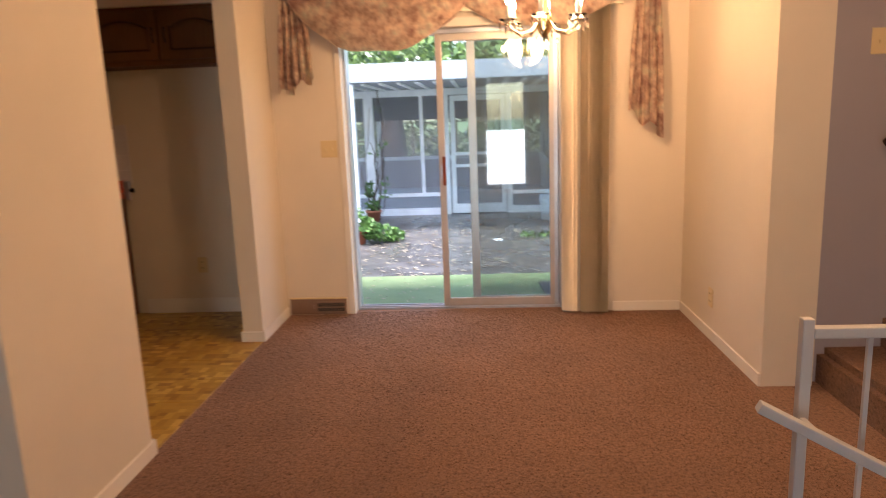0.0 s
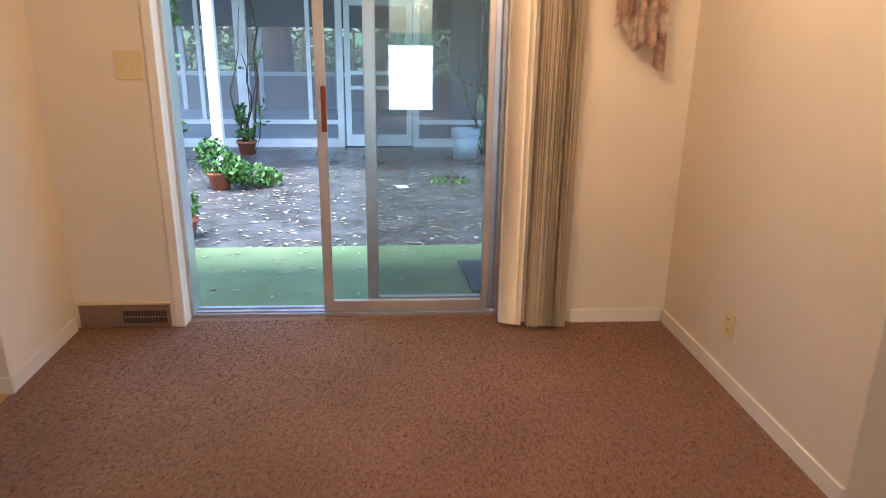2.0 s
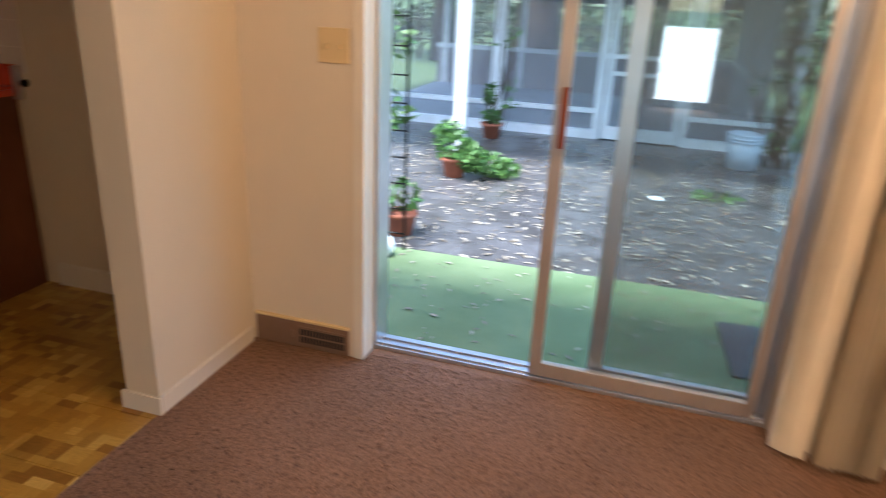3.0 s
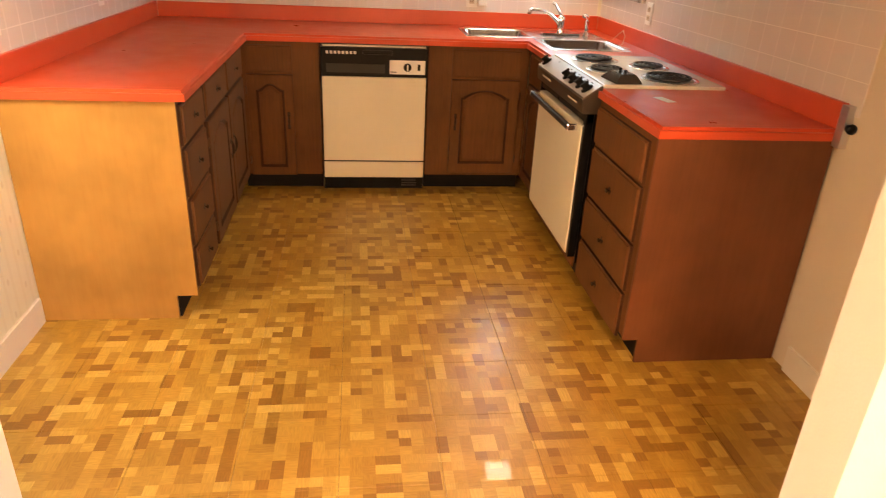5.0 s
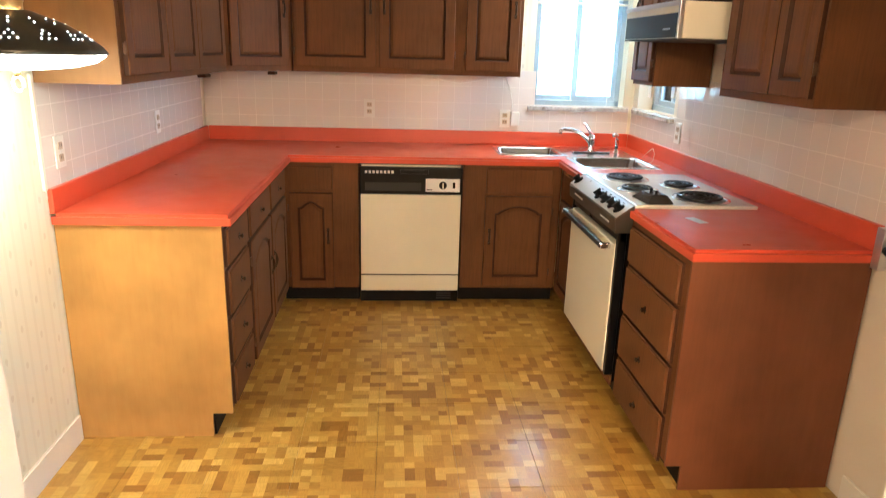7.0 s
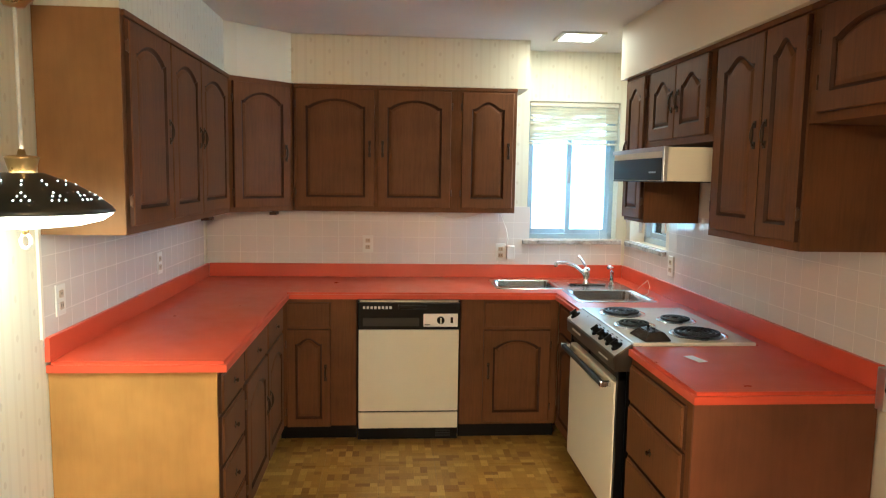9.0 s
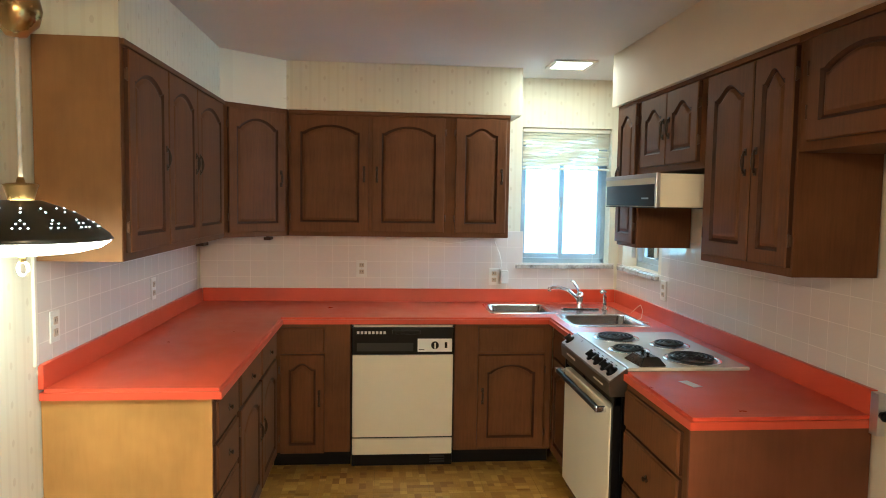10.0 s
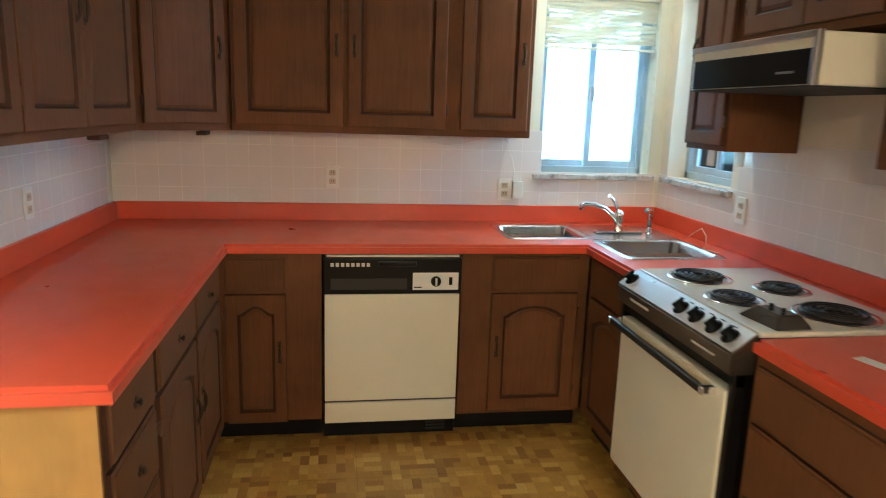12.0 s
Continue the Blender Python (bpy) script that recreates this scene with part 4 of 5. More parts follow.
def window(name, label, m, w, h, blind):
    """A sliding window in its opening. Local x along the wall, y outwards, z up from the sill."""
    win = thing(name, label, "window", m, kind="structure")
    part("sill", box_bm(-0.03, w + 0.03, -0.03, 0.16, -0.028, -0.001, bevel=0.003), MARBLE, win, "speckled marble sill")
    fr = bmesh.new()
    for b in ((0, w, 0.10, 0.15, 0, 0.035), (0, w, 0.10, 0.15, h - 0.035, h), (0, 0.03, 0.10, 0.15, 0.0, h), (w - 0.03, w, 0.10, 0.15, 0.0, h)):
        bm_box(fr, *b, bevel=0.002)
    part("window_frame", fr, WIN_GREY, win)
    for k, (a, b, y) in enumerate(((0.03, w / 2 + 0.02, 0.130), (w / 2 - 0.02, w - 0.03, 0.108))):
        sash = bmesh.new()
        for q in ((a, b, y, y + 0.018, 0.035, 0.068), (a, b, y, y + 0.018, h - 0.065, h - 0.035), (a, a + 0.028, y, y + 0.018, 0.068, h - 0.065), (b - 0.028, b, y, y + 0.018, 0.068, h - 0.065)):
            bm_box(sash, *q, bevel=0.0015)
        s = part("sash", sash, WIN_GREY, win)
        pane = part("pane", box_bm(a + 0.026, b - 0.026, y + 0.007, y + 0.011, 0.066, h - 0.063), GLASS, s)
        pane.visible_shadow = False
    part("latch", box_bm(w / 2 - 0.012, w / 2 + 0.012, 0.095, 0.109, h * 0.42, h * 0.50, bevel=0.003), ALU, win)
    return win


west = window("window_1", "white aluminium sliding window beside the sink", pose(0, W1[0], W1[2], 0, 0, 90), W1[1] - W1[0], W1[3] - W1[2], True)
nor = window("window_2", "white aluminium sliding window above the worktop", pose(W2[0], YK, W2[2]), W2[1] - W2[0], W2[3] - W2[2], False)
# venetian blind, drawn up unevenly
vb = thing("venetian_blind", "cream venetian blind drawn up unevenly in the window", "blind", pose(0, W1[0], W1[2], 0, 0, 90))
bw, bh = W1[1] - W1[0], W1[3] - W1[2]
part("head_rail", box_bm(0.008, bw - 0.008, 0.015, 0.045, bh - 0.03, bh - 0.002, bevel=0.003), SLATMAT, vb)
rs = random.Random(5)
for k in range(11):
    zc = bh - 0.052 - 0.0205 * k
    droop = rs.uniform(-0.010, 0.010) + (0.022 if 4 <= k <= 7 else 0)
    bm = bmesh.new()
    n = 8
    rows = []
    for a in range(n + 1):
        x = 0.010 + (bw - 0.02) * a / n
        zz = zc + droop * (a / n - 0.5) + 0.004 * math.sin(a * 1.3 + k)
        rows.append([bm.verts.new((x, 0.024 + 0.009 * s - 0.004 * math.sin(math.pi * s), zz + 0.023 * s * (1 if k % 3 else 0.9))) for s in (0, 0.5, 1)])
    for p, q in zip(rows, rows[1:]):
        for s in range(2):
            bm.faces.new((p[s], q[s], q[s + 1], p[s + 1]))
    bmesh.ops.solidify(bm, geom=list(bm.faces), thickness=0.0009)
    part("slat", bm, SLATMAT, vb)
part("bottom_rail", box_bm(0.010, bw - 0.010, 0.016, 0.044, bh - 0.285, bh - 0.272, bevel=0.003), SLATMAT, vb)
for x in (0.10, bw - 0.10):
    part("ladder_cord", tube([(x, 0.030, bh - 0.03), (x, 0.030, bh - 0.272)], 0.0012, 5), WHITE_PLASTIC, vb)
part("pull_cord", tube([(bw - 0.10, 0.012, bh - 0.03), (bw - 0.10, 0.010, 0.35), (bw - 0.115, 0.010, -0.045)], 0.0013, 5), WHITE_PLASTIC, vb)
# plastic draught film taped in the window
fb = bmesh.new()
grid = [[fb.verts.new((0.004 + (bw - 0.008) * a / 16, 0.075 + 0.006 * math.sin(a * 0.9 + b * 0.2) + 0.003 * math.sin(b * 1.7 + a), 0.002 + (bh - 0.20) * b / 12)) for b in range(13)] for a in range(17)]
for a in range(16):
    for b in range(12):
        fb.faces.new((grid[a][b], grid[a + 1][b], grid[a + 1][b + 1], grid[a][b + 1])).smooth = True
film = solid("draught_film", fb, FILM, "clear wrinkled plastic draught film inside the window", "plastic film", m=pose(0, W1[0], W1[2], 0, 0, 90))
film.visible_shadow = False

# ---- sockets and switches ----


def socket(label, m, double=True, name="wall_socket", mat=WHITE_PLASTIC):
    """A wall plate. Local x along the wall, face towards -y."""
    ob = thing(name, label, "socket" if double else "switch", m, "wall plates")
    part("plate", box_bm(-0.036, 0.036, -0.006, -0.0002, -0.058, 0.058, bevel=0.003), mat, ob)
    if double:
        for s in (-1, 1):
            o = part("outlet", box_bm(-0.016, 0.016, -0.009, -0.005, s * 0.022 - 0.014, s * 0.022 + 0.014, bevel=0.004), AGED_OUTLET if mat is WHITE_PLASTIC else mat, ob)
            for x in (-0.006, 0.006):
                part("slot", box_bm(x - 0.0014, x + 0.0014, -0.0095, -0.0085, s * 0.022 - 0.003, s * 0.022 + 0.007), DARK_SLOT, o)
    part("screw", lathe([(0, 0), (0.003, 0), (0.0025, 0.0012), (0, 0.0014)], 0, 0, 0, 8), ALU, ob).matrix_basis = pose(0, -0.006, 0, 90)
    return ob


TP = 0.008
socket("white double socket on the tiled wall", pose(TP, -1.736, 1.138, 0, 0, 90))
cord_socket = socket("white double socket with a cord beside the window", pose(TP, -0.833, 1.088, 0, 0, 90))
part("timer_box", box_bm(0.040, 0.095, -0.03, -0.001, -0.045, 0.045, bevel=0.003), WHITE_PLASTIC, cord_socket)
socket("white double socket above the worktop", pose(0.814, YK - TP, 1.102))
socket("white double socket at the tile edge", pose(2.02, YS + TP, 1.12, 0, 0, 180))
socket("white double socket in the tiled wall", pose(0.95, YS + TP, 1.12, 0, 0, 180))
socket("ivory double socket in the refrigerator niche", pose(3.05, YK, 0.36), mat=IVORY)
socket("ivory double socket low on the dining wall", pose(XE, -0.76, 0.25, 0, 0, -90), mat=IVORY)
sw = skewed(thing("light_switch", "ivory double switch plate beside the sliding door", "switch", pose(4.088, YN, 1.182)))
part("plate", box_bm(-0.058, 0.058, -0.006, -0.0002, -0.058, 0.058, bevel=0.003), IVORY, sw)
for x in (-0.023, 0.023):
    part("toggle", box_bm(x - 0.005, x + 0.005, -0.016, -0.005, -0.010, 0.006, bevel=0.002), IVORY, sw)
sw2 = thing("light_switch", "ivory switch plate on the stair wall", "switch", pose(6.95, -1.47, 1.63))
part("plate", box_bm(-0.036, 0.036, -0.006, -0.0002, -0.058, 0.058, bevel=0.003), IVORY, sw2)
part("toggle", box_bm(-0.005, 0.005, -0.016, -0.005, -0.010, 0.006, bevel=0.002), IVORY, sw2)
cord = tube([(0.03, -1.35, UZ - 0.005), (0.03, -1.25, 1.325), (0.03, -1.15, 1.312), (0.03, -1.05, 1.325), (0.03, -0.95, 1.35), (0.03, -0.90, 1.362), (0.025, -0.84, 1.35), (0.02, -0.80, 1.25), (0.02, -0.785, 1.18), (0.022, -0.80, 1.12)], 0.0025, 6)
solid("lamp_cord", cord, WHITE_PLASTIC, "thin white cord sagging under the wall cabinet", "cord")
for y in (-0.19, -0.06):
    solid("cabinet_bracket", box_bm(0.88, 0.93, y - 0.004, y + 0.004, UZ - 0.07, UZ - 0.001, bevel=0.002), SLATMAT, "small cream bracket hanging under the cabinet", "bracket", "brackets under the cabinet")

# ---- ceiling light and pendant ----
cl = thing("ceiling_light", "small square lit ceiling light near the window", "ceiling light", pose(0.50, -0.47, H))
part("trim_ring", boxes((-0.13, 0.13, -0.13, -0.105, -0.012, -0.001), (-0.13, 0.13, 0.105, 0.13, -0.012, -0.001), (-0.13, -0.105, -0.105, 0.105, -0.012, -0.001), (0.105, 0.13, -0.105, 0.105, -0.012, -0.001)), WHITE_PLASTIC, cl)
part("diffuser", box_bm(-0.104, 0.104, -0.104, 0.104, -0.010, -0.002, bevel=0.003), PANEL_GLOW, cl, "glowing glass panel")

pd = thing("pendant_lamp", "black perforated saucer pendant lamp, lit, with brass fittings", "pendant lamp", pose(2.60, -2.60, 0))
PX = [(0.050, 1.585), (0.085, 1.572), (0.135, 1.552), (0.185, 1.522), (0.222, 1.492), (0.232, 1.476), (0.229, 1.474), (0.218, 1.490), (0.182, 1.518), (0.133, 1.548), (0.085, 1.567), (0.050, 1.580)]
SHADE = painted("black_shade_enamel", (0.045, 0.040, 0.030, 1), 0.3, 7, 160, 0.05, 0.3, 0.5)
part("shade", lathe(PX, steps=48, mats=[0, 0, 0, 0, 0, 0, 1, 1, 1, 1, 1]), (SHADE, WHITE_PLASTIC), pd, "black perforated metal shade")
part("diffuser", lathe([(0.224, 1.478), (0.226, 1.470), (0.20, 1.452), (0.15, 1.440), (0.08, 1.433), (0.0, 1.431)], steps=48), DIFFUSER, pd, "glowing white glass bowl")
part("cap", lathe([(0.032, 1.578), (0.034, 1.592), (0.042, 1.622), (0.045, 1.628), (0.036, 1.632), (0.012, 1.634), (0.008, 1.65)], steps=24), BRASS, pd, "brass cap")
dots = bmesh.new()
for c in range(14):
    ca = 2 * math.pi * c / 14
    for dr, da in ((0, 0), (0.014, -0.05), (0.014, 0.05), (0.028, 0.0), (0.028, -0.09), (0.028, 0.09), (-0.035, 0.0), (-0.06, 0.0)):
        r = 0.168 + dr
        z = None
        for (r0, z0), (r1, z1) in zip(PX[:5], PX[1:6]):
            if r0 <= r <= r1:
                z = z0 + (z1 - z0) * (r - r0) / (r1 - r0)
        if z is None:
            continue
        a = ca + da
        slope = math.atan2(0.03, 0.05)
        mtx = Matrix.Translation((r * math.cos(a), r * math.sin(a), z + 0.0016)) @ Matrix.Rotation(a, 4, "Z") @ Matrix.Rotation(slope, 4, "Y")
        bmesh.ops.create_circle(dots, cap_ends=True, segments=8, radius=0.0025, matrix=mtx)
tagged(part("perforations", dots, glowing("light_through_holes", (1.0, 0.9, 0.7, 1), 0.9), pd, "bright pierced holes"), kind="stuff")
PALE_CORD = painted("pale_cord", (0.60, 0.58, 0.52, 1), 0.5, 20, 200, 0.1, 0.1)
part("cord", tube([(0, 0, 1.65), (0, 0, 2.06)], 0.006, 8), PALE_CORD, pd, "pale cord")
part("pulley_weight", lathe([(0.0, 2.030), (0.026, 2.034), (0.034, 2.046), (0.056, 2.066), (0.066, 2.105), (0.058, 2.145), (0.034, 2.172), (0.012, 2.182)], steps=24), BRASS, pd, "brass counterweight ball")
part("upper_cord", tube([(0, 0, 2.178), (0, 0, 2.415)], 0.006, 8), PALE_CORD, pd)
part("canopy", lathe([(0.012, 2.40), (0.05, 2.415), (0.062, 2.437)], steps=24), BRASS, pd)
ringp = [(0.016 * math.cos(2 * math.pi * k / 18), 0, 1.392 + 0.020 * math.sin(2 * math.pi * k / 18)) for k in range(18)]
pr = part("pull_ring", tube(ringp, 0.0045, 8, True), WHITE_PLASTIC, pd, "white pull ring")
pr.matrix_basis = pose(0, 0, 0, 0, 0, 80)
part("ring_stem", lathe([(0.008, 1.412), (0.010, 1.425), (0.006, 1.434)], steps=12), BRASS, pd)
structure("trim_tile_edge", box_bm(2.140, 2.158, YS + 0.001, YS + 0.012, 1.001, 1.40, bevel=0.002), TRIM, "white edge strip beside the tiles")
# glowing sheets added in place of the overcast sky behind both kitchen windows
structure("backdrop", boxes((-2.6, -2.58, -3.5, 2.2, -0.3, 4.0)), [BACKDROP], "glowing sheet standing in for the bright sky outside the window")
structure("backdrop", boxes((-2.5, 1.7, 2.2, 2.22, -0.3, 4.0)), [BACKDROP], "glowing sheet standing in for the bright sky outside the window")

# ---- sliding door ----
sd = skewed(thing("sliding_door", "aluminium sliding glass door, half open to the patio", "sliding door", kind="structure"))
GY = -0.032
frame_bm = bmesh.new()
for b in ((DX0, DX0 + 0.016, -0.055, 0.055, 0.0, DZ), (DX1 - 0.016, DX1, -0.055, 0.055, 0.0, DZ), (DX0 + 0.016, DX1 - 0.016, -0.055, 0.055, DZ - 0.03, DZ)):
    bm_box(frame_bm, *b, bevel=0.002)
part("door_frame", frame_bm, ALU, sd)
track = bmesh.new()
for b in ((DX0 + 0.016, DX1 - 0.016, -0.049, 0.056, -0.05, 0.016), (DX0 + 0.016, DX1 - 0.016, GY - 0.003, GY + 0.003, 0.016, 0.024), (DX0 + 0.016, DX1 - 0.016, 0.013, 0.019, 0.016, 0.024)):
    bm_box(track, *b, bevel=0.0015)
part("track", track, ALU, sd, "aluminium floor track")


def glazed_panel(x0, x1, y, stile, low, label, tint):
    bm = bmesh.new()
    for b in ((x0, x0 + stile, y - 0.014, y + 0.014, 0.022, DZ - 0.03), (x1 - 0.03, x1, y - 0.014, y + 0.014, 0.022, DZ - 0.03), (x0 + stile, x1 - 0.03, y - 0.014, y + 0.014, 0.022, 0.022 + low), (x0 + stile, x1 - 0.03, y - 0.014, y + 0.014, DZ - 0.08, DZ - 0.03)):
        bm_box(bm, *b, bevel=0.003)
    leaf = part("door_leaf", bm, tint, sd, label)
    pane = part("pane", box_bm(x0 + stile - 0.004, x1 - 0.028, y - 0.003, y + 0.003, 0.020 + low, DZ - 0.078), GLASS, leaf)
    pane.visible_shadow = False
    return leaf


BRONZED = painted("bronzed_aluminium", (0.57, 0.50, 0.44, 1), 0.4, 5, 150, 0.05, 0.1, 0.6)
slide = glazed_panel(4.835, 5.63, GY, 0.045, 0.055, "sliding leaf with wooden handle", BRONZED)
fixed = glazed_panel(5.045, 5.662, 0.016, 0.055, 0.055, "fixed leaf", ALU)
screen_cloth = Mat("door_insect_screen", 0.8)
screen_cloth.color((0.22, 0.23, 0.25, 1))
screen_cloth.b.inputs["Alpha"].default_value = 0.26
part("insect_screen", box_bm(5.098, 5.634, 0.034, 0.036, 0.075, DZ - 0.08), screen_cloth.m, fixed, "fine grey insect screen")
hb = bmesh.new()
bm_box(hb, 4.862, 4.884, GY - 0.058, GY - 0.036, 0.90, 1.10, bevel=0.006)
hd = part("handle", hb, HAND_WOOD, slide, "red-brown wooden pull handle")
for z in (0.93, 1.07):
    part("handle_post", box_bm(4.866, 4.880, GY - 0.04, GY - 0.013, z - 0.008, z + 0.008, bevel=0.002), ALU, hd)
part("lock", box_bm(4.846, 4.860, GY - 0.026, GY - 0.013, 0.94, 1.04, bevel=0.003), ALU, slide)
# casing
cas = bmesh.new()
for b in ((DX0 - 0.040, DX0 + 0.002, YN - 0.008, YN + 0.02, 0, DZ + 0.055), (DX1 - 0.004, DX1 + 0.060, YN - 0.015, YN + 0.02, 0, DZ + 0.055), (DX0 + 0.002, DX1 - 0.004, YN - 0.015, YN + 0.02, DZ - 0.002, DZ + 0.055)):
    bm_box(cas, *b, bevel=0.004)
skewed(structure("trim_door_casing", cas, TRIM, "cream-painted door casing"))

# ---- vertical blind, stacked to one side ----
vbl = thing("vertical_blind", "cream vertical blind stacked open beside the sliding door", "blind", pose(0, 0, 0))
skewed(vbl)
part("head_rail", box_bm(DX0 - 0.10, 6.06, YN - 0.085, YN - 0.035, 2.03, 2.075, bevel=0.004), SLATMAT, vbl)
vane = bmesh.new()
cols = []
for k in range(7):
    u = k / 6 - 0.5
    cols.append([vane.verts.new((0.005 * (4 * u * u - 1), u * 0.088, z)) for z in (0.0, 0.7, 1.4, 2.01)])
for p, q in zip(cols, cols[1:]):
    for s in range(3):
        vane.faces.new((p[s], q[s], q[s + 1], p[s + 1])).smooth = True
bmesh.ops.solidify(vane, geom=list(vane.faces), thickness=0.0018)
VANE = to_mesh("vane", vane, BLIND)
rv = random.Random(8)
for k in range(17):
    v = new("vane", VANE)
    v.parent = vbl
    v.matrix_basis = pose(5.800 + 0.0104 * k + rv.uniform(-0.0022, 0.0022), YN - 0.062 + rv.uniform(-0.006, 0.004), 0.018 + rv.uniform(-0.002, 0.003), 0, rv.uniform(-0.06, 0.06), 6 + rv.uniform(-4, 4))
for k in range(2):
    v = new("vane", VANE)
    v.parent = vbl
    v.matrix_basis = pose(5.705 + 0.028 * k, YN - 0.052, 0.018, 0, 0, 62 - 9 * k)

# ---- swag valance ----
val = thing("swag_valance", "draped floral pink-brown swag valance with tails over the door", "valance")
skewed(val)


def swag(x0, x1, z, sag, side):
    """A draped swag: folds deepen towards the middle and gather at both ends."""
    bm = bmesh.new()
    nu, nv = 44, 22
    rows = []
    for a in range(nu + 1):
        u = a / nu
        bow = math.sin(math.pi * u) ** 0.55
        row = []
        for b in range(nv + 1):
            v = b / nv
            fold = math.sin(v * 5.2 * math.pi + 0.7 * math.sin(u * 5 + side)) * 0.5 + 0.5
            drop = (0.06 + sag * bow) * (v ** 1.1)
            x = x0 + (x1 - x0) * u + 0.02 * math.sin(v * 9 + u * 6)
            row.append(bm.verts.new((x, YN - 0.095 - 0.055 * bow * math.sin(math.pi * min(v * 1.15, 1)) - 0.026 * fold * (0.35 + bow), z - drop + 0.010 * math.sin(u * 21 + v * 4) * v)))
        rows.append(row)
    for p, q in zip(rows, rows[1:]):
        for b in range(nv):
            bm.faces.new((p[b], q[b], q[b + 1], p[b + 1])).smooth = True
    bmesh.ops.solidify(bm, geom=list(bm.faces), thickness=0.003)
    return bm


def tail(x0, x1, z, low_out, low_in, outer_left):
    """A pleated cascade: zigzag folds whose hem steps up towards the inner side."""
    bm = bmesh.new()
    nu, nv = 36, 14
    rows = []
    for a in range(nu + 1):
        u = a / nu
        t = u if outer_left else 1 - u
        hem = low_out + (low_in - low_out) * t + 0.035 * math.sin(t * 4 * math.pi)
        row = []
        for b in range(nv + 1):
            v = b / nv
            spread = 0.55 + 0.45 * v
            x = (x0 + x1) / 2 + ((x0 + (x1 - x0) * u) - (x0 + x1) / 2) * spread
            row.append(bm.verts.new((x + 0.006 * math.sin(v * 7 + a), YN - 0.06 - 0.022 * (1 + math.sin(u * 4.5 * 2 * math.pi)) * (0.4 + 0.6 * v), z + (hem - z) * v)))
        rows.append(row)
    for p, q in zip(rows, rows[1:]):
        for b in range(nv):
            bm.faces.new((p[b], q[b], q[b + 1], p[b + 1])).smooth = True
    bmesh.ops.solidify(bm, geom=list(bm.faces), thickness=0.003)
    return bm


part("swag", swag(3.86, 5.12, 2.33, 0.47, 0.0), FLORAL, val)
part("swag", swag(4.90, 6.16, 2.33, 0.36, 1.3), FLORAL, val)
part("tail", tail(3.79, 4.04, 2.33, 1.54, 1.66, True), FLORAL, val)
part("tail", tail(6.09, 6.33, 2.33, 1.36, 1.20, True), FLORAL, val)
part("rod", tube([(3.78, YN - 0.09, 2.335), (6.34, YN - 0.09, 2.335)], 0.012, 10), WHITE_PLASTIC, val)

# ---- chandelier ----
ch = thing("chandelier", "lit brass and crystal chandelier with candle bulbs over the dining floor", "chandelier", pose(5.47, -1.20, -0.03))
part("stem", lathe([(0.006, 2.45), (0.006, 2.20), (0.02, 2.17), (0.012, 2.10), (0.028, 2.02), (0.018, 1.93), (0.035, 1.87), (0.045, 1.83), (0.03, 1.80), (0.012, 1.775), (0, 1.765)], steps=16), BRASS, ch)
part("canopy", lathe([(0.008, 2.435), (0.045, 2.445), (0.06, 2.468)], steps=20), BRASS, ch)
PALE_BRASS = painted("pale_polished_brass", (0.78, 0.68, 0.50, 1), 0.25, 9, 150, 0.05, 0.1, 0.8)
DROP = bmesh.new()
bmesh.ops.create_cone(DROP, segments=6, radius1=0.001, radius2=0.009, depth=0.026, matrix=Matrix.Translation((0, 0, -0.013)))
bmesh.ops.create_cone(DROP, segments=6, radius1=0.009, radius2=0.001, depth=0.010, matrix=Matrix.Translation((0, 0, 0.005)))
DROP = to_mesh("crystal", DROP, CRYSTAL)
for k in range(6):
    a = 2 * math.pi * k / 6 + 0.35
    c, s = math.cos(a), math.sin(a)
    arm = part("arm", tube([(0.02 * c, 0.02 * s, 1.86), (0.07 * c, 0.07 * s, 1.80), (0.13 * c, 0.13 * s, 1.785), (0.18 * c, 0.18 * s, 1.81), (0.195 * c, 0.195 * s, 1.845)], 0.006, 8), PALE_BRASS, ch)
    x, y = 0.195 * c, 0.195 * s
    part("bobeche", lathe([(0.0, 1.845), (0.02, 1.842), (0.045, 1.855), (0.047, 1.858), (0.02, 1.848), (0.0, 1.85)], x, y, 0, 18), CRYSTAL, arm)
    part("candle", lathe([(0.0, 1.85), (0.011, 1.85), (0.011, 1.925), (0.0, 1.925)], x, y, 0, 12), WHITE_PLASTIC, arm)
    part("bulb", lathe([(0.0, 1.925), (0.008, 1.927), (0.014, 1.945), (0.012, 1.965), (0.004, 1.985), (0.0, 1.990)], x, y, 0, 12), BULB, arm, "glowing flame-shaped bulb")
    for q in range(7):
        b = 2 * math.pi * q / 7
        d = new("crystal", DROP)
        d.parent = arm
        d.matrix_basis = pose(x + 0.044 * math.cos(b), y + 0.044 * math.sin(b), 1.838 - 0.012 * (q % 2))
for k in range(14):
    a = 2 * math.pi * k / 14
    d = new("crystal", DROP)
    d.parent = ch
    d.matrix_basis = pose(0.07 * math.cos(a), 0.07 * math.sin(a), 1.79 - 0.03 * (k % 2))

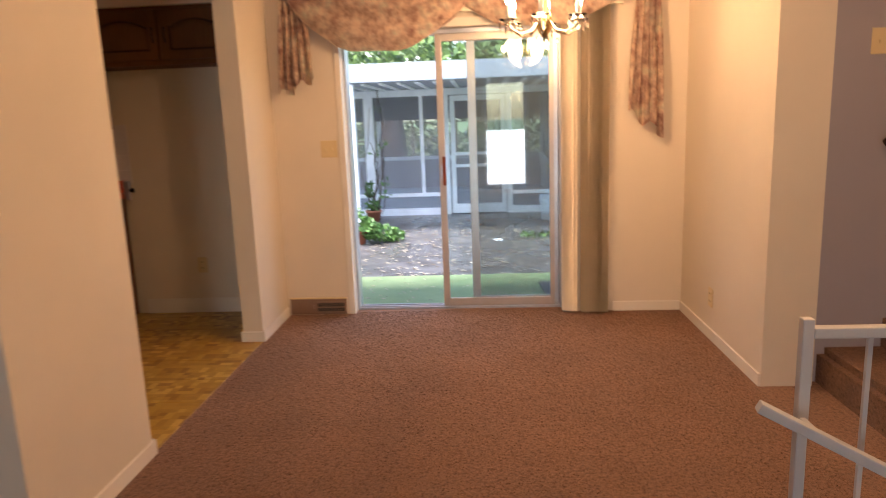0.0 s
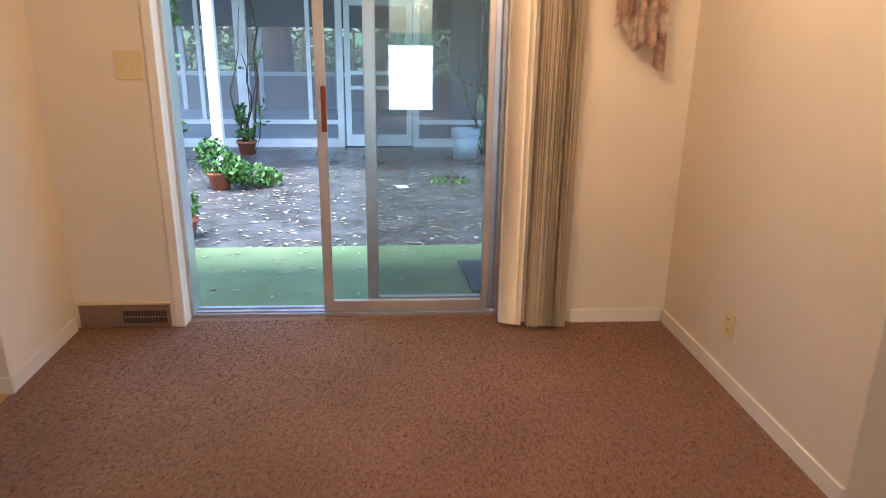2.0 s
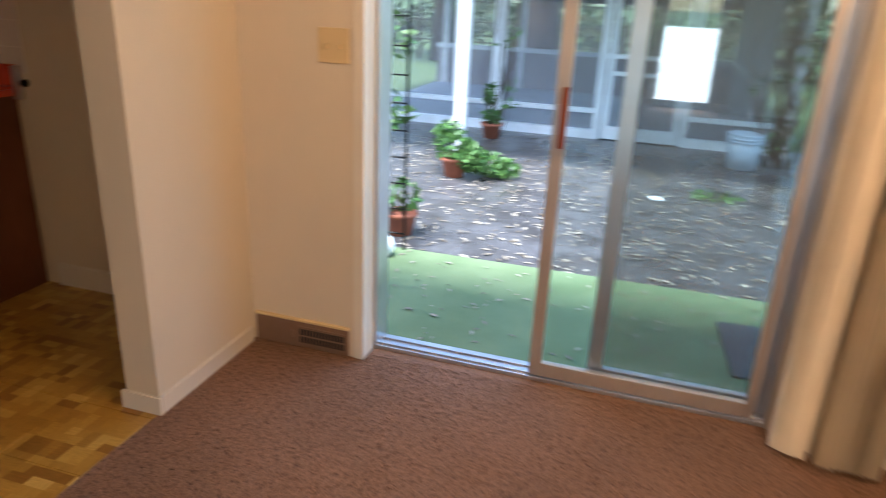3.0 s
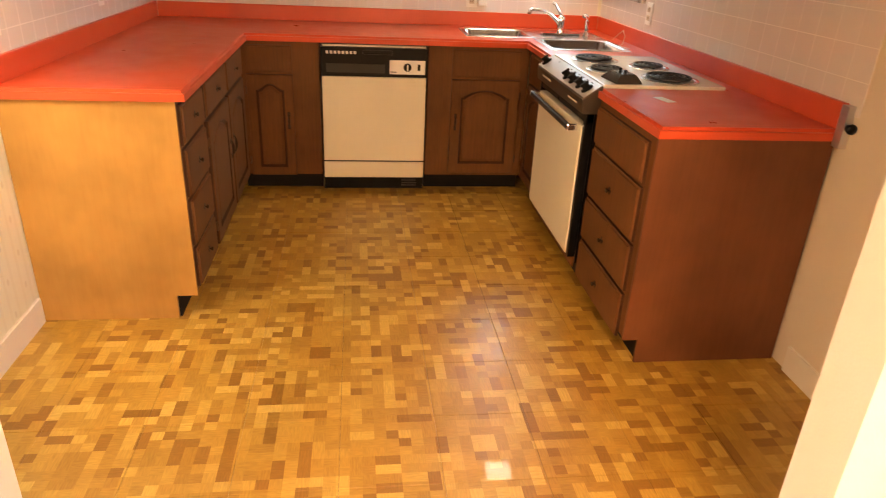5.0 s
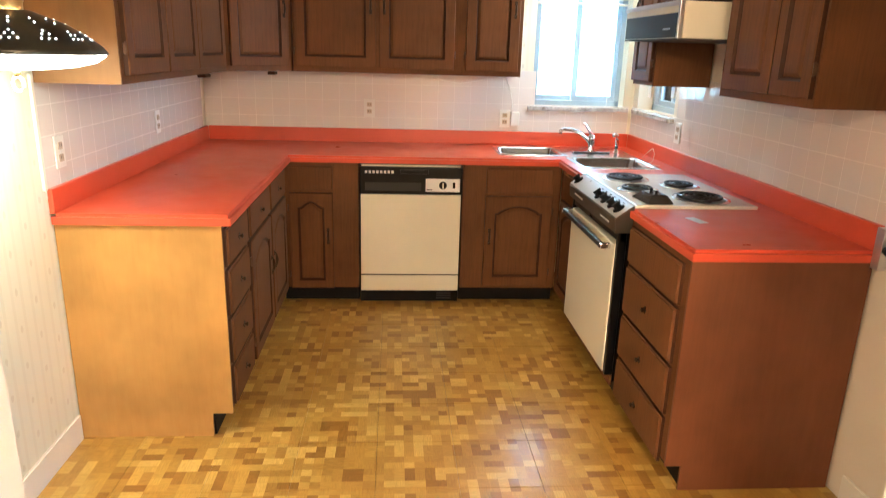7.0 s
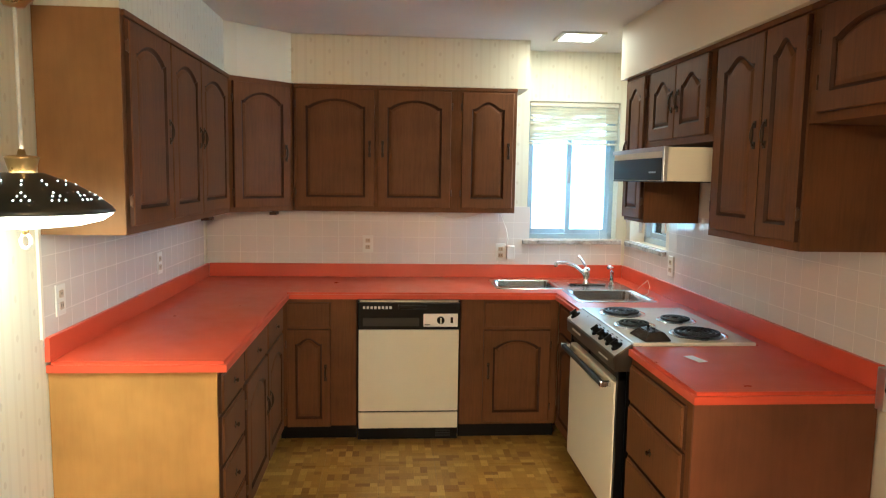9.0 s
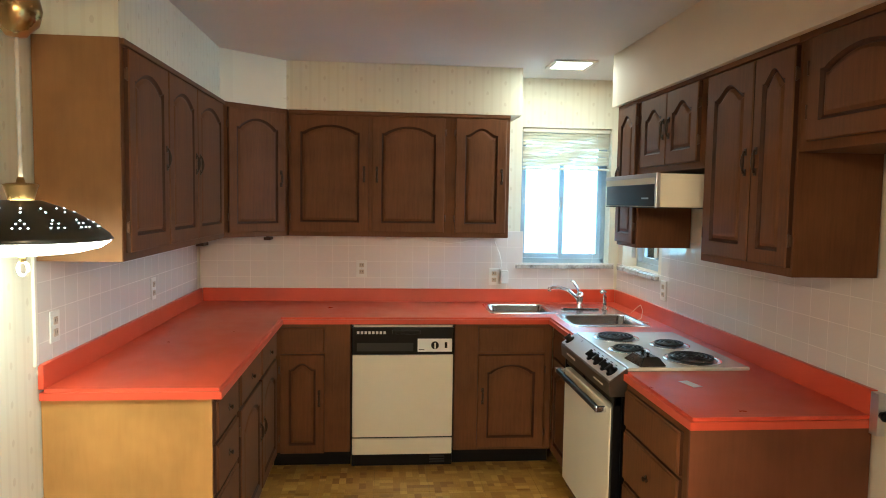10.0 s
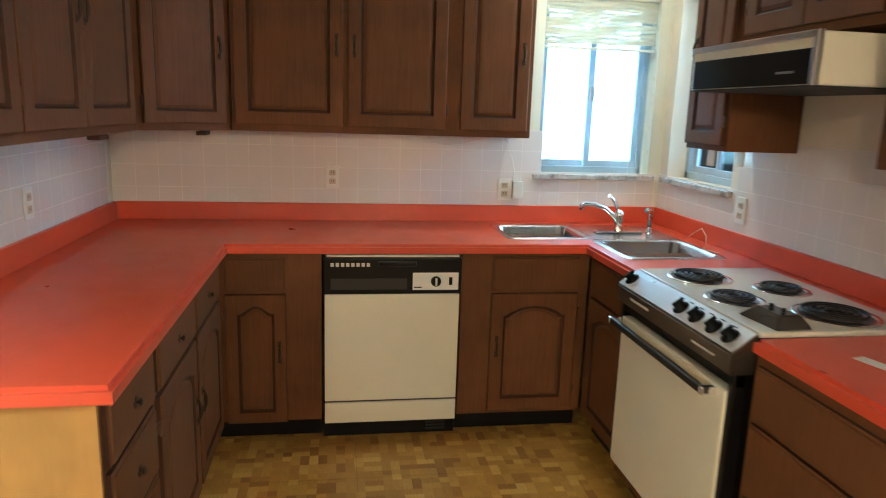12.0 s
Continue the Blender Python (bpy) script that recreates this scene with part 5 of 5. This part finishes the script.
# ---- floor register ----
vent = thing("floor_register", "brown metal baseboard heat register with louvre slots", "vent", pose(3.73, YN, 0))
skewed(vent)
part("face", box_bm(0, 0.41, -0.012, -0.001, 0.004, 0.122, bevel=0.004), VENTMAT, vent)
part("top_lip", box_bm(-0.005, 0.415, -0.018, -0.0005, 0.118, 0.128, bevel=0.003), IVORY, vent)
part("grille_field", box_bm(0.19, 0.402, -0.015, -0.010, 0.018, 0.098, bevel=0.002), VENTMAT, vent)
for z in (0.028, 0.062):
    for k in range(15):
        part("louvre_slot", box_bm(0.200 + 0.0132 * k, 0.209 + 0.0132 * k, -0.0165, -0.012, z, z + 0.026), DARK_SLOT, vent)
part("lever", box_bm(0.165, 0.172, -0.022, -0.011, 0.045, 0.075, bevel=0.002), VENTMAT, vent)

# ---- stair railing ----
rl = thing("stair_railing", "white metal stair railing with thin balusters on the carpet", "railing")
part("newel", box_bm(5.985, 6.015, -2.99, -2.96, 0.0, 0.80, bevel=0.004), RAIL_WHITE, rl)
part("top_rail", box_bm(6.015, 8.2, -2.992, -2.958, 0.745, 0.775, bevel=0.004), RAIL_WHITE, rl)
for k in range(12):
    part("baluster", box_bm(6.16 + 0.17 * k, 6.173 + 0.17 * k, -2.981, -2.969, 0.0, 0.746), RAIL_WHITE, rl)
sl = part("sloped_rail", box_bm(0, 1.6, -0.018, 0.018, -0.014, 0.014, bevel=0.004), RAIL_WHITE, rl)
sl.matrix_basis = pose(5.84, -3.085, 0.60, 0, 27, -9)
part("sloped_bracket", box_bm(5.99, 6.006, -3.10, -2.985, 0.50, 0.522, bevel=0.003), RAIL_WHITE, rl)
hr = thing("wall_handrail", "dark wooden handrail on the stair wall", "handrail")
part("rail", tube([(6.98, -1.54, 1.17), (7.02, -1.54, 1.20), (8.3, -1.54, 1.97)], 0.024, 10), DARK_WOOD, hr)
part("bracket", box_bm(7.15, 7.18, -1.54, -1.471, 1.24, 1.28, bevel=0.004), BRASS, hr)

# ---- front door frame in the entry ----
fd = thing("door_1", "open front doorway with white frame", "door", kind="structure")
fbm = bmesh.new()
for b in ((FD[0], FD[0] + 0.04, -8.30, -7.985, 0, 2.05), (FD[1] - 0.04, FD[1], -8.30, -7.985, 0, 2.05), (FD[0] + 0.04, FD[1] - 0.04, -8.30, -7.985, 2.01, 2.05)):
    bm_box(fbm, *b, bevel=0.003)
part("door_frame", fbm, TRIM, fd)
fp = part("pane", box_bm(FD[0] + 0.06, FD[1] - 0.06, -8.21, -8.205, 0.12, 1.99), GLASS, fd)
fp.visible_shadow = False
sb = bmesh.new()
for b in ((FD[0] + 0.04, FD[0] + 0.09, -8.225, -8.19, 0.0, 2.01), (FD[1] - 0.09, FD[1] - 0.04, -8.225, -8.19, 0.0, 2.01), (FD[0] + 0.09, FD[1] - 0.09, -8.225, -8.19, 0.0, 0.12), (FD[0] + 0.09, FD[1] - 0.09, -8.225, -8.19, 1.0, 1.06), (FD[0] + 0.09, FD[1] - 0.09, -8.225, -8.19, 1.96, 2.01)):
    bm_box(sb, *b, bevel=0.003)
part("storm_door", sb, OUT_WHITE, fd)

# ---- garden ----
GZ = -0.08
structure("ground", boxes((-300, 300, 5.95, 600, -0.6, GZ - 0.02), (-300, -0.21, -300, 5.95, -0.6, GZ - 0.03), (9.21, 300, -300, 5.95, -0.6, GZ - 0.03), (-0.21, 9.21, -300, -8.31, -0.6, GZ - 0.03)), [LAWN], "lawn reaching into the distance")
patio = structure("pavement_patio", boxes((-0.2, 9.2, 0.07, 5.949, -0.6, GZ - 0.012)), [WET], "wet dark patio strewn with leaves")
structure("turf_strip", box_bm(2.2, 7.6, 0.065, 1.26, GZ - 0.01, -0.045, bevel=0.006), TURF, "green artificial turf strip at the door")
solid("door_mat", box_bm(-0.20, 0.20, -0.26, 0.26, 0.0, 0.012, bevel=0.004), MATTE_DARK, "dark rubber mat on the turf", "mat", m=pose(5.80, 0.64, -0.0445, 0, 0, 3))
rg2 = random.Random(21)


def litter(n, x0, x1, y0, y1, z, size, seed):
    r = np.random.RandomState(seed)
    v, f = [], []
    for k in range(n):
        x, y, a = r.uniform(x0, x1), r.uniform(y0, y1), r.uniform(0, 6.28)
        s, q = size * r.uniform(0.5, 1.3), r.uniform(0.25, 0.5)
        c, d = math.cos(a), math.sin(a)
        b = len(v)
        zz = z + r.uniform(0.001, 0.006)
        for u, w, h in ((-1, 0, 0.0), (0, -q, 0.004), (1, 0, 0.002), (0, q, 0.005)):
            v.append((x + s * (u * c - w * d), y + s * (u * d + w * c), zz + h))
        f.append((b, b + 1, b + 2, b + 3))
    return v, f


v, f = litter(2600, 2.4, 8.0, 1.28, 5.4, GZ - 0.012, 0.032, 3)
tagged(new("leaf_litter", from_arrays("leaf_litter", v, f, DEAD_LEAF)), "pale fallen leaves scattered over the wet patio", "leaves", kind="stuff")
v, f = litter(260, 3.2, 6.6, 0.08, 1.24, -0.045, 0.022, 4)
tagged(new("leaf_litter", from_arrays("leaf_litter", v, f, DEAD_LEAF)), "pale fallen leaves on the green turf", "leaves", kind="stuff")


def foliage(name, label, category, blobs, n, size, material, seed, kind=""):
    """A crown of many small leaves, scattered in uneven clumps."""
    r = np.random.RandomState(seed)
    v, f = [], []
    for (cx, cy, cz, rx, ry, rz) in blobs:
        for k in range(n):
            p = r.normal(size=3)
            p = p / np.linalg.norm(p) * r.uniform(0.35, 1.0) ** 0.6
            c = np.array((cx + rx * p[0], cy + ry * p[1], cz + rz * p[2]))
            a, b = r.normal(size=3), r.normal(size=3)
            a = a / np.linalg.norm(a)
            b = b - a * a.dot(b)
            b = b / np.linalg.norm(b)
            s = size * r.uniform(0.6, 1.4)
            i = len(v)
            v += [c - a * s, c + b * s * 0.5, c + a * s, c - b * s * 0.5]
            f.append((i, i + 1, i + 2, i + 3))
    me = from_arrays(name, v, f, material)
    return me


def plant(name, label, category, m, pot, blobs, n, size, seed, group=""):
    ob = thing(name, label, category, m, group)
    if pot:
        r = pot
        part("pot", lathe([(0, 0.0), (r * 0.72, 0.0), (r, r * 1.25), (r * 1.1, r * 1.25), (r * 1.1, r * 1.5), (r * 0.98, r * 1.5), (r * 0.9, r * 1.2), (0, r * 1.2)], steps=20), TERRACOTTA, ob, "terracotta pot")
    lf = new("leaves", foliage("leaves", "", "", blobs, n, size, LEAF, seed))
    lf.parent = ob
    stems = bmesh.new()
    rr = random.Random(seed)
    for b in blobs:
        for _ in range(3):
            tube([(0, 0, 0.05), (b[0] * 0.5 + rr.uniform(-0.03, 0.03), b[1] * 0.5, b[2] * 0.6), (b[0] + rr.uniform(-0.05, 0.05), b[1], b[2])], 0.005, 5, bm=stems)
    part("stem", stems, BARK, ob)
    return ob


plant("potted_plant", "leafy green plant in a terracotta pot by the white post", "plant", pose(3.62, 3.22, GZ - 0.012), 0.11, [(0, 0, 0.26, 0.19, 0.18, 0.13), (0.16, -0.05, 0.18, 0.16, 0.15, 0.11), (-0.1, 0.1, 0.36, 0.13, 0.13, 0.1)], 190, 0.034, 2, "patio plants")
plant("potted_plant", "low spreading green plant on the patio edge", "plant", pose(3.90, 3.30, GZ - 0.012), 0.0, [(0, 0, 0.12, 0.20, 0.2, 0.11), (0.14, 0.05, 0.08, 0.14, 0.16, 0.08), (-0.15, -0.05, 0.16, 0.16, 0.16, 0.13)], 190, 0.032, 7, "patio plants")
plant("potted_plant", "climbing plant in a terracotta pot at the porch post", "plant", pose(3.52, 5.05, GZ - 0.012), 0.11, [(0, 0, 0.24, 0.14, 0.12, 0.08), (-0.06, 0.1, 0.45, 0.08, 0.08, 0.14)], 110, 0.032, 5, "patio plants")
plant("potted_plant", "small green plant against the house wall", "plant", pose(3.72, 1.62, GZ - 0.012), 0.10, [(0, 0, 0.26, 0.14, 0.14, 0.12)], 90, 0.035, 15, "patio plants")
plant("weed_tuft", "small green weed growing through the wet patio", "plant", pose(5.75, 3.45, GZ - 0.014), 0.0, [(0, 0, 0.03, 0.22, 0.14, 0.03)], 90, 0.025, 12)


def twigs(name, label, category, seed, base, top, n, spread, thick=0.008, leaves=0):
    r = random.Random(seed)
    ob = thing(name, label, category)
    bm = bmesh.new()
    tips = []
    for k in range(n):
        p = Vector(base) + Vector((r.uniform(-spread, spread) * 0.4, r.uniform(-0.06, 0.06), 0))
        pts, rad = [p.copy()], [thick * r.uniform(0.5, 1.1)]
        h = top * r.uniform(0.55, 1.0)
        for s in range(7):
            p = p + Vector((r.uniform(-1, 1) * spread * 0.28, r.uniform(-0.04, 0.04), h / 7))
            pts.append(p.copy())
            rad.append(rad[0] * (1 - s / 9))
            tips.append(p.copy())
        tube(pts, rad, 5, bm=bm)
    part("stem", bm, BARK, ob)
    if leaves:
        sel = [(t.x, t.y, t.z, 0.09, 0.07, 0.09) for t in r.sample(tips, min(leaves, len(tips)))]
        lf = new("leaves", foliage("leaves", "", "", sel, 9, 0.035, LEAF, seed))
        lf.parent = ob
    return ob


twigs("climbing_vine", "bare twisted vine climbing the porch post", "vine", 3, (3.52, 5.10, GZ), 2.0, 6, 0.28, 0.014, 6)
twigs("dry_stalks", "tangle of dry stalks and vines at the porch corner", "vine", 9, (6.42, 4.92, GZ), 2.1, 26, 0.34, 0.012, 16)

# black metal trellis at the turf's edge
tr = thing("garden_trellis", "black metal plant trellis with ivy beside the door", "trellis")
for x in (3.70, 3.885):
    part("upright", tube([(x, 1.23, -0.046), (x, 1.23, 1.95)], 0.009, 8), BLACK, tr)
for k in range(13):
    part("rung", tube([(3.70, 1.23, 0.05 + 0.15 * k), (3.885, 1.23, 0.05 + 0.15 * k)], 0.005, 6), BLACK, tr)
tl = new("leaves", foliage("leaves", "", "", [(3.82, 1.30, 0.75, 0.10, 0.05, 0.12), (3.80, 1.30, 1.15, 0.10, 0.05, 0.16), (3.86, 1.30, 1.45, 0.08, 0.05, 0.1)], 26, 0.04, LEAF, 31))
tl.parent = tr
globe = solid("garden_globe", lathe([(0, 0), (0.05, 0.004), (0.075, 0.05), (0.06, 0.10), (0.02, 0.125), (0, 0.127)], steps=16), OUT_WHITE, "pale rounded garden stone on the turf edge", "stone", m=pose(3.80, 1.10, -0.046))

bk = thing("plastic_bucket", "pale blue-white plastic bucket with ribbed rim on the patio", "bucket", pose(6.08, 4.80, GZ - 0.012))
part("body", lathe([(0, 0), (0.135, 0.0), (0.16, 0.34), (0.155, 0.34), (0.13, 0.01), (0, 0.01)], steps=28), BUCKET, bk)
for z in (0.265, 0.295, 0.33):
    part("rib", lathe([(0.152, z - 0.008), (0.170, z - 0.006), (0.171, z + 0.004), (0.155, z + 0.008)], steps=28), BUCKET, bk)
part("bail", tube([(0.165 * math.cos(radians(a)), -0.02 - 0.10 * math.sin(radians(a)), 0.30 - 0.12 * math.sin(radians(a))) for a in range(0, 181, 15)], 0.003, 6), ALU, bk)
solid("paper_scrap", box_bm(-0.05, 0.05, -0.06, 0.06, 0, 0.004, bevel=0.001), OUT_WHITE, "pale scrap of paper on the wet patio", "paper", m=pose(5.30, 3.25, GZ - 0.011, 0, 0, 20))

# ---- screened porch ----
PY, PZ = 5.62, 1.80
porch = thing("screened_porch", "white-framed screened garden porch with flat roof", "porch")


def member(name, *b, mat=OUT_WHITE):
    return part(name, box_bm(*b, bevel=0.004), mat, porch)


member("sill_beam", 1.6, 4.62, PY - 0.05, PY + 0.05, GZ - 0.02, 0.01)
member("sill_beam", 5.50, 6.62, PY - 0.05, PY + 0.05, GZ - 0.02, 0.01)
member("mid_rail", 1.6, 4.60, PY - 0.025, PY + 0.025, 0.19, 0.245)
member("mid_rail", 5.52, 6.60, PY - 0.025, PY + 0.025, 0.19, 0.245)
member("top_beam", 1.6, 6.62, PY - 0.06, PY + 0.06, PZ - 0.10, PZ)
for x, w in ((1.7, 0.1), (3.36, 0.14), (4.56, 0.08), (5.50, 0.08), (6.50, 0.12)):
    member("post", x, x + w, PY - 0.055, PY + 0.055, GZ - 0.02, PZ)
for x in (2.9, 4.20):
    member("stud", x, x + 0.05, PY - 0.02, PY + 0.02, 0.245, PZ - 0.1)
# screen door
sdr = part("screen_door", boxes((4.66, 4.73, PY - 0.03, PY + 0.01, GZ, PZ - 0.11), (5.42, 5.49, PY - 0.03, PY + 0.01, GZ, PZ - 0.11), (4.73, 5.42, PY - 0.03, PY + 0.01, GZ, 0.06), (4.73, 5.42, PY - 0.03, PY + 0.01, PZ - 0.19, PZ - 0.11)), OUT_WHITE, porch, "white screen door with bars")
for z in (0.62, 0.80):
    part("door_bar", box_bm(4.73, 5.42, PY - 0.035, PY - 0.005, z, z + 0.045, bevel=0.004), OUT_WHITE, sdr)
for b in ((1.8, 3.36), (3.50, 4.56), (4.73, 5.42), (5.58, 6.50)):
    member("screen", b[0], b[1], PY + 0.002, PY + 0.006, 0.0, PZ - 0.1, mat=SCREEN)
# inside of the porch
member("porch_floor", 1.6, 6.6, PY + 0.06, 9.2, GZ - 0.01, -0.02, mat=OUT_GREY)
for x in (1.7, 3.0, 4.3, 5.4, 6.4):
    member("back_post", x, x + 0.08, 9.1, 9.18, -0.02, PZ + 0.15)
member("back_rail", 1.6, 6.6, 9.11, 9.17, 0.55, 0.62)
member("kick_boards", 1.6, 6.6, 9.12, 9.15, -0.02, 0.55, mat=painted("grey_boards", (0.26, 0.24, 0.25, 1), 0.7, 3, 50, 0.3, 0.15))
for k in range(14):
    member("side_board", 6.30, 6.33, PY + 0.10 + 0.25 * k, PY + 0.33 + 0.25 * k, -0.02, PZ, mat=OUT_GREY)
# near-black sheet added to paint the darkness of the porch's upper interior
member("dark_band", 1.6, 6.3, 9.02, 9.06, 1.35, PZ + 0.01, mat=painted("near_black_band", (0.035, 0.04, 0.04, 1), 0.8, 3, 40, 0.3, 0.3))
member("side_brace", 6.25, 6.30, PY + 0.2, 9.0, 0.55, 0.62)
roof = part("roof", prism([(1.2, 3.62), (7.0, 3.62), (7.0, 9.4), (1.2, 9.4)], PZ + 0.012, PZ + 0.20), OUT_GREY, porch, "flat grey roof with fascia")
for k in range(26):
    member("roof_batten", 1.25 + 0.22 * k, 1.30 + 0.22 * k, 3.66, 5.55, PZ - 0.012, PZ + 0.011)
member("fascia", 1.2, 7.0, 3.575, 3.618, PZ + 0.02, PZ + 0.235, mat=OUT_GREY)
for x in (3.48, 6.46):
    member("roof_post", x, x + 0.10, 3.62, 3.72, GZ - 0.012, PZ + 0.012)
ivy = tagged(new("roof_hedge", foliage("roof_hedge", "", "", [(1.5 + 0.55 * k, 4.6 + 0.3 * math.sin(k * 2.1), 2.22 + 0.12 * math.sin(k * 1.7), 0.48, 0.7, 0.24 + 0.08 * math.sin(k)) for k in range(11)], 420, 0.055, IVY, 41)), "dense green creeper growing over the porch roof", "creeper", kind="stuff")

# ---- trees and shrubs behind ----


def tree(x, y, h, r, seed, label):
    rr = random.Random(seed)
    ob = thing("tree", label, "tree", pose(x, y, GZ - 0.03), "garden trees")
    bm = bmesh.new()
    tube([(0, 0, 0), (0.02, 0.03, h * 0.25), (-0.05, 0.0, h * 0.5), (0.05, 0.05, h * 0.75), (0, 0, h)], [r * 1.25, r, r * 0.9, r * 0.6, r * 0.25], 12, bm=bm)
    tips = []
    for k in range(9):
        z = h * rr.uniform(0.4, 0.9)
        a, L = rr.uniform(0, 6.28), rr.uniform(0.9, 1.9)
        e = (L * math.cos(a), L * math.sin(a), z + rr.uniform(0.4, 1.1))
        tube([(0, 0, z), (e[0] * 0.5, e[1] * 0.5, z + 0.35), e], [r * 0.4, r * 0.25, r * 0.08], 7, bm=bm)
        tips.append(e)
    part("trunk", bm, BARK, ob)
    c = new("crown", foliage("crown", "", "", [(e[0], e[1], e[2], 0.9, 0.9, 0.55) for e in tips] + [(0, 0, h, 1.0, 1.0, 0.7)], 240, 0.09, FAR_LEAF, seed))
    c.parent = ob
    return ob


tree(3.05, 10.8, 4.2, 0.32, 3, "broad dark tree trunk behind the porch")
tree(7.2, 13.5, 5.0, 0.22, 5, "leafy tree beyond the porch")
tree(0.2, 14.0, 5.0, 0.24, 6, "leafy tree beyond the porch")
tree(5.3, 17.0, 5.5, 0.25, 9, "leafy tree at the garden's end")
for k in range(9):
    x, y = -3 + 1.6 * k + rg2.uniform(-0.4, 0.4), 15.5 + rg2.uniform(-1.5, 2.0)
    sh = thing("shrub", "dense green garden shrub", "shrub", pose(x, y, GZ - 0.03), "garden shrubs")
    lf = new("leaves", foliage("leaves", "", "", [(0, 0, 0.6, 0.9, 0.8, 0.6), (0.5, 0.2, 0.9, 0.6, 0.6, 0.5), (-0.5, 0.1, 0.7, 0.6, 0.6, 0.5)], 260, 0.085, FAR_LEAF, 60 + k))
    lf.parent = sh
    st = bmesh.new()
    tube([(0, 0, 0), (0.05, 0, 0.5), (0.2, 0.1, 0.9)], [0.05, 0.04, 0.02], 6, bm=st)
    part("stem", st, BARK, sh)
fen = thing("garden_fence", "dark wire garden fence behind the lawn", "fence")
for k in range(14):
    part("post", box_bm(-4 + 1.2 * k, -3.94 + 1.2 * k, 14.0, 14.06, GZ - 0.03, 1.3), BARK, fen)
for z in (0.35, 0.8, 1.25):
    part("rail", box_bm(-4, 11.7, 14.01, 14.04, z, z + 0.03), BARK, fen)
tagged(new("far_wood", foliage("far_wood", "", "", [(-26 + 3.4 * k, 30 + 3 * math.sin(k * 1.9), 3.0 + 0.9 * math.sin(k * 2.3), 2.6, 2.2, 3.0) for k in range(19)], 420, 0.34, FAR_LEAF, 77)), "belt of grey-green trees in the distance", "trees", kind="stuff")

# ---- carpet pile ----
r = np.random.RandomState(11)
N = 120000
px = r.uniform(3.74, 6.46, N)
py = -0.06 - 3.7 * r.uniform(0, 1, N) ** 1.25
a, h, w = r.uniform(0, 2 * np.pi, N), r.uniform(0.002, 0.006, N), r.uniform(0.0018, 0.0036, N)
ln = r.normal(0, 0.0055, (N, 2))
V = np.empty((N, 3, 3))
V[:, 0] = np.stack([px - w * np.cos(a), py - w * np.sin(a), np.full(N, -0.001)], 1)
V[:, 1] = np.stack([px + w * np.cos(a), py + w * np.sin(a), np.full(N, -0.001)], 1)
V[:, 2] = np.stack([px + ln[:, 0], py + ln[:, 1], h], 1)
me = bpy.data.meshes.new("carpet_pile")
me.vertices.add(3 * N)
me.vertices.foreach_set("co", V.reshape(-1))
me.loops.add(3 * N)
me.loops.foreach_set("vertex_index", np.arange(3 * N, dtype=np.int32))
me.polygons.add(N)
me.polygons.foreach_set("loop_start", np.arange(0, 3 * N, 3, dtype=np.int32))
me.update(calc_edges=True)
me.materials.append(CARPET)
tagged(new("carpet_pile", me), "short brown cut-pile tufts of the carpet", "carpet", kind="stuff")

# ---- wall tiles and floor tiles, piece by piece ----
TS = 0.108
tb = box_bm(0.0006, TS - 0.0006, -0.0052, 0.0, 0.0006, TS - 0.0006)
bmesh.ops.bevel(tb, geom=[e for e in tb.edges if all(v.co.y < -0.005 for v in e.verts)], offset=0.0012, segments=1, affect="EDGES")
TILE_ME = to_mesh("tile", tb, TILE)


def tiled(wall, m, cols, rows, skip=lambda u, z: False):
    back = part("grout", box_bm(0, cols * TS, -0.0049, -0.0005, 0, rows * TS), GROUT, wall)
    back.matrix_basis = m
    for c in range(cols):
        for q in range(rows):
            if skip((c + 0.5) * TS, (q + 0.5) * TS):
                continue
            t = new("tile", TILE_ME)
            t.parent = wall
            t.matrix_basis = m @ Matrix.Translation((c * TS, 0, q * TS))


TZ = 0.968
tiled(wall_west, pose(0, YS + 0.004, TZ, 0, 0, 90), 20, 4)
tiled(wall_west, pose(0, YS + 0.004 + 20 * TS, TZ, 0, 0, 90), 6, 2, lambda u, z: u > 0.66)
tiled(wall_kitchen_north, pose(0.0, YK, TZ), 7, 2, lambda u, z: False)
tiled(wall_kitchen_north, pose(7 * TS, YK, TZ), 17, 4)
tiled(wall_south, pose(2.138, YS, TZ, 0, 0, 180), 19, 4)

FS = 0.3048
ft = box_bm(0.0004, FS - 0.0004, 0.0004, FS - 0.0004, -0.006, 0.0)
bmesh.ops.bevel(ft, geom=[e for e in ft.edges if all(v.co.z > -1e-4 for v in e.verts)], offset=0.0009, segments=1, affect="EDGES")
FT_ME = to_mesh("vinyl_tile", ft, VINYL)
for c in range(13):
    for q in range(10):
        x, y = 3.708 - FS * (c + 1), YS - 0.05 + FS * q
        if x < -0.35 or y > YK:
            continue
        t = new("vinyl_tile", FT_ME)
        t.parent = slab
        t.location = (x, y, 0)
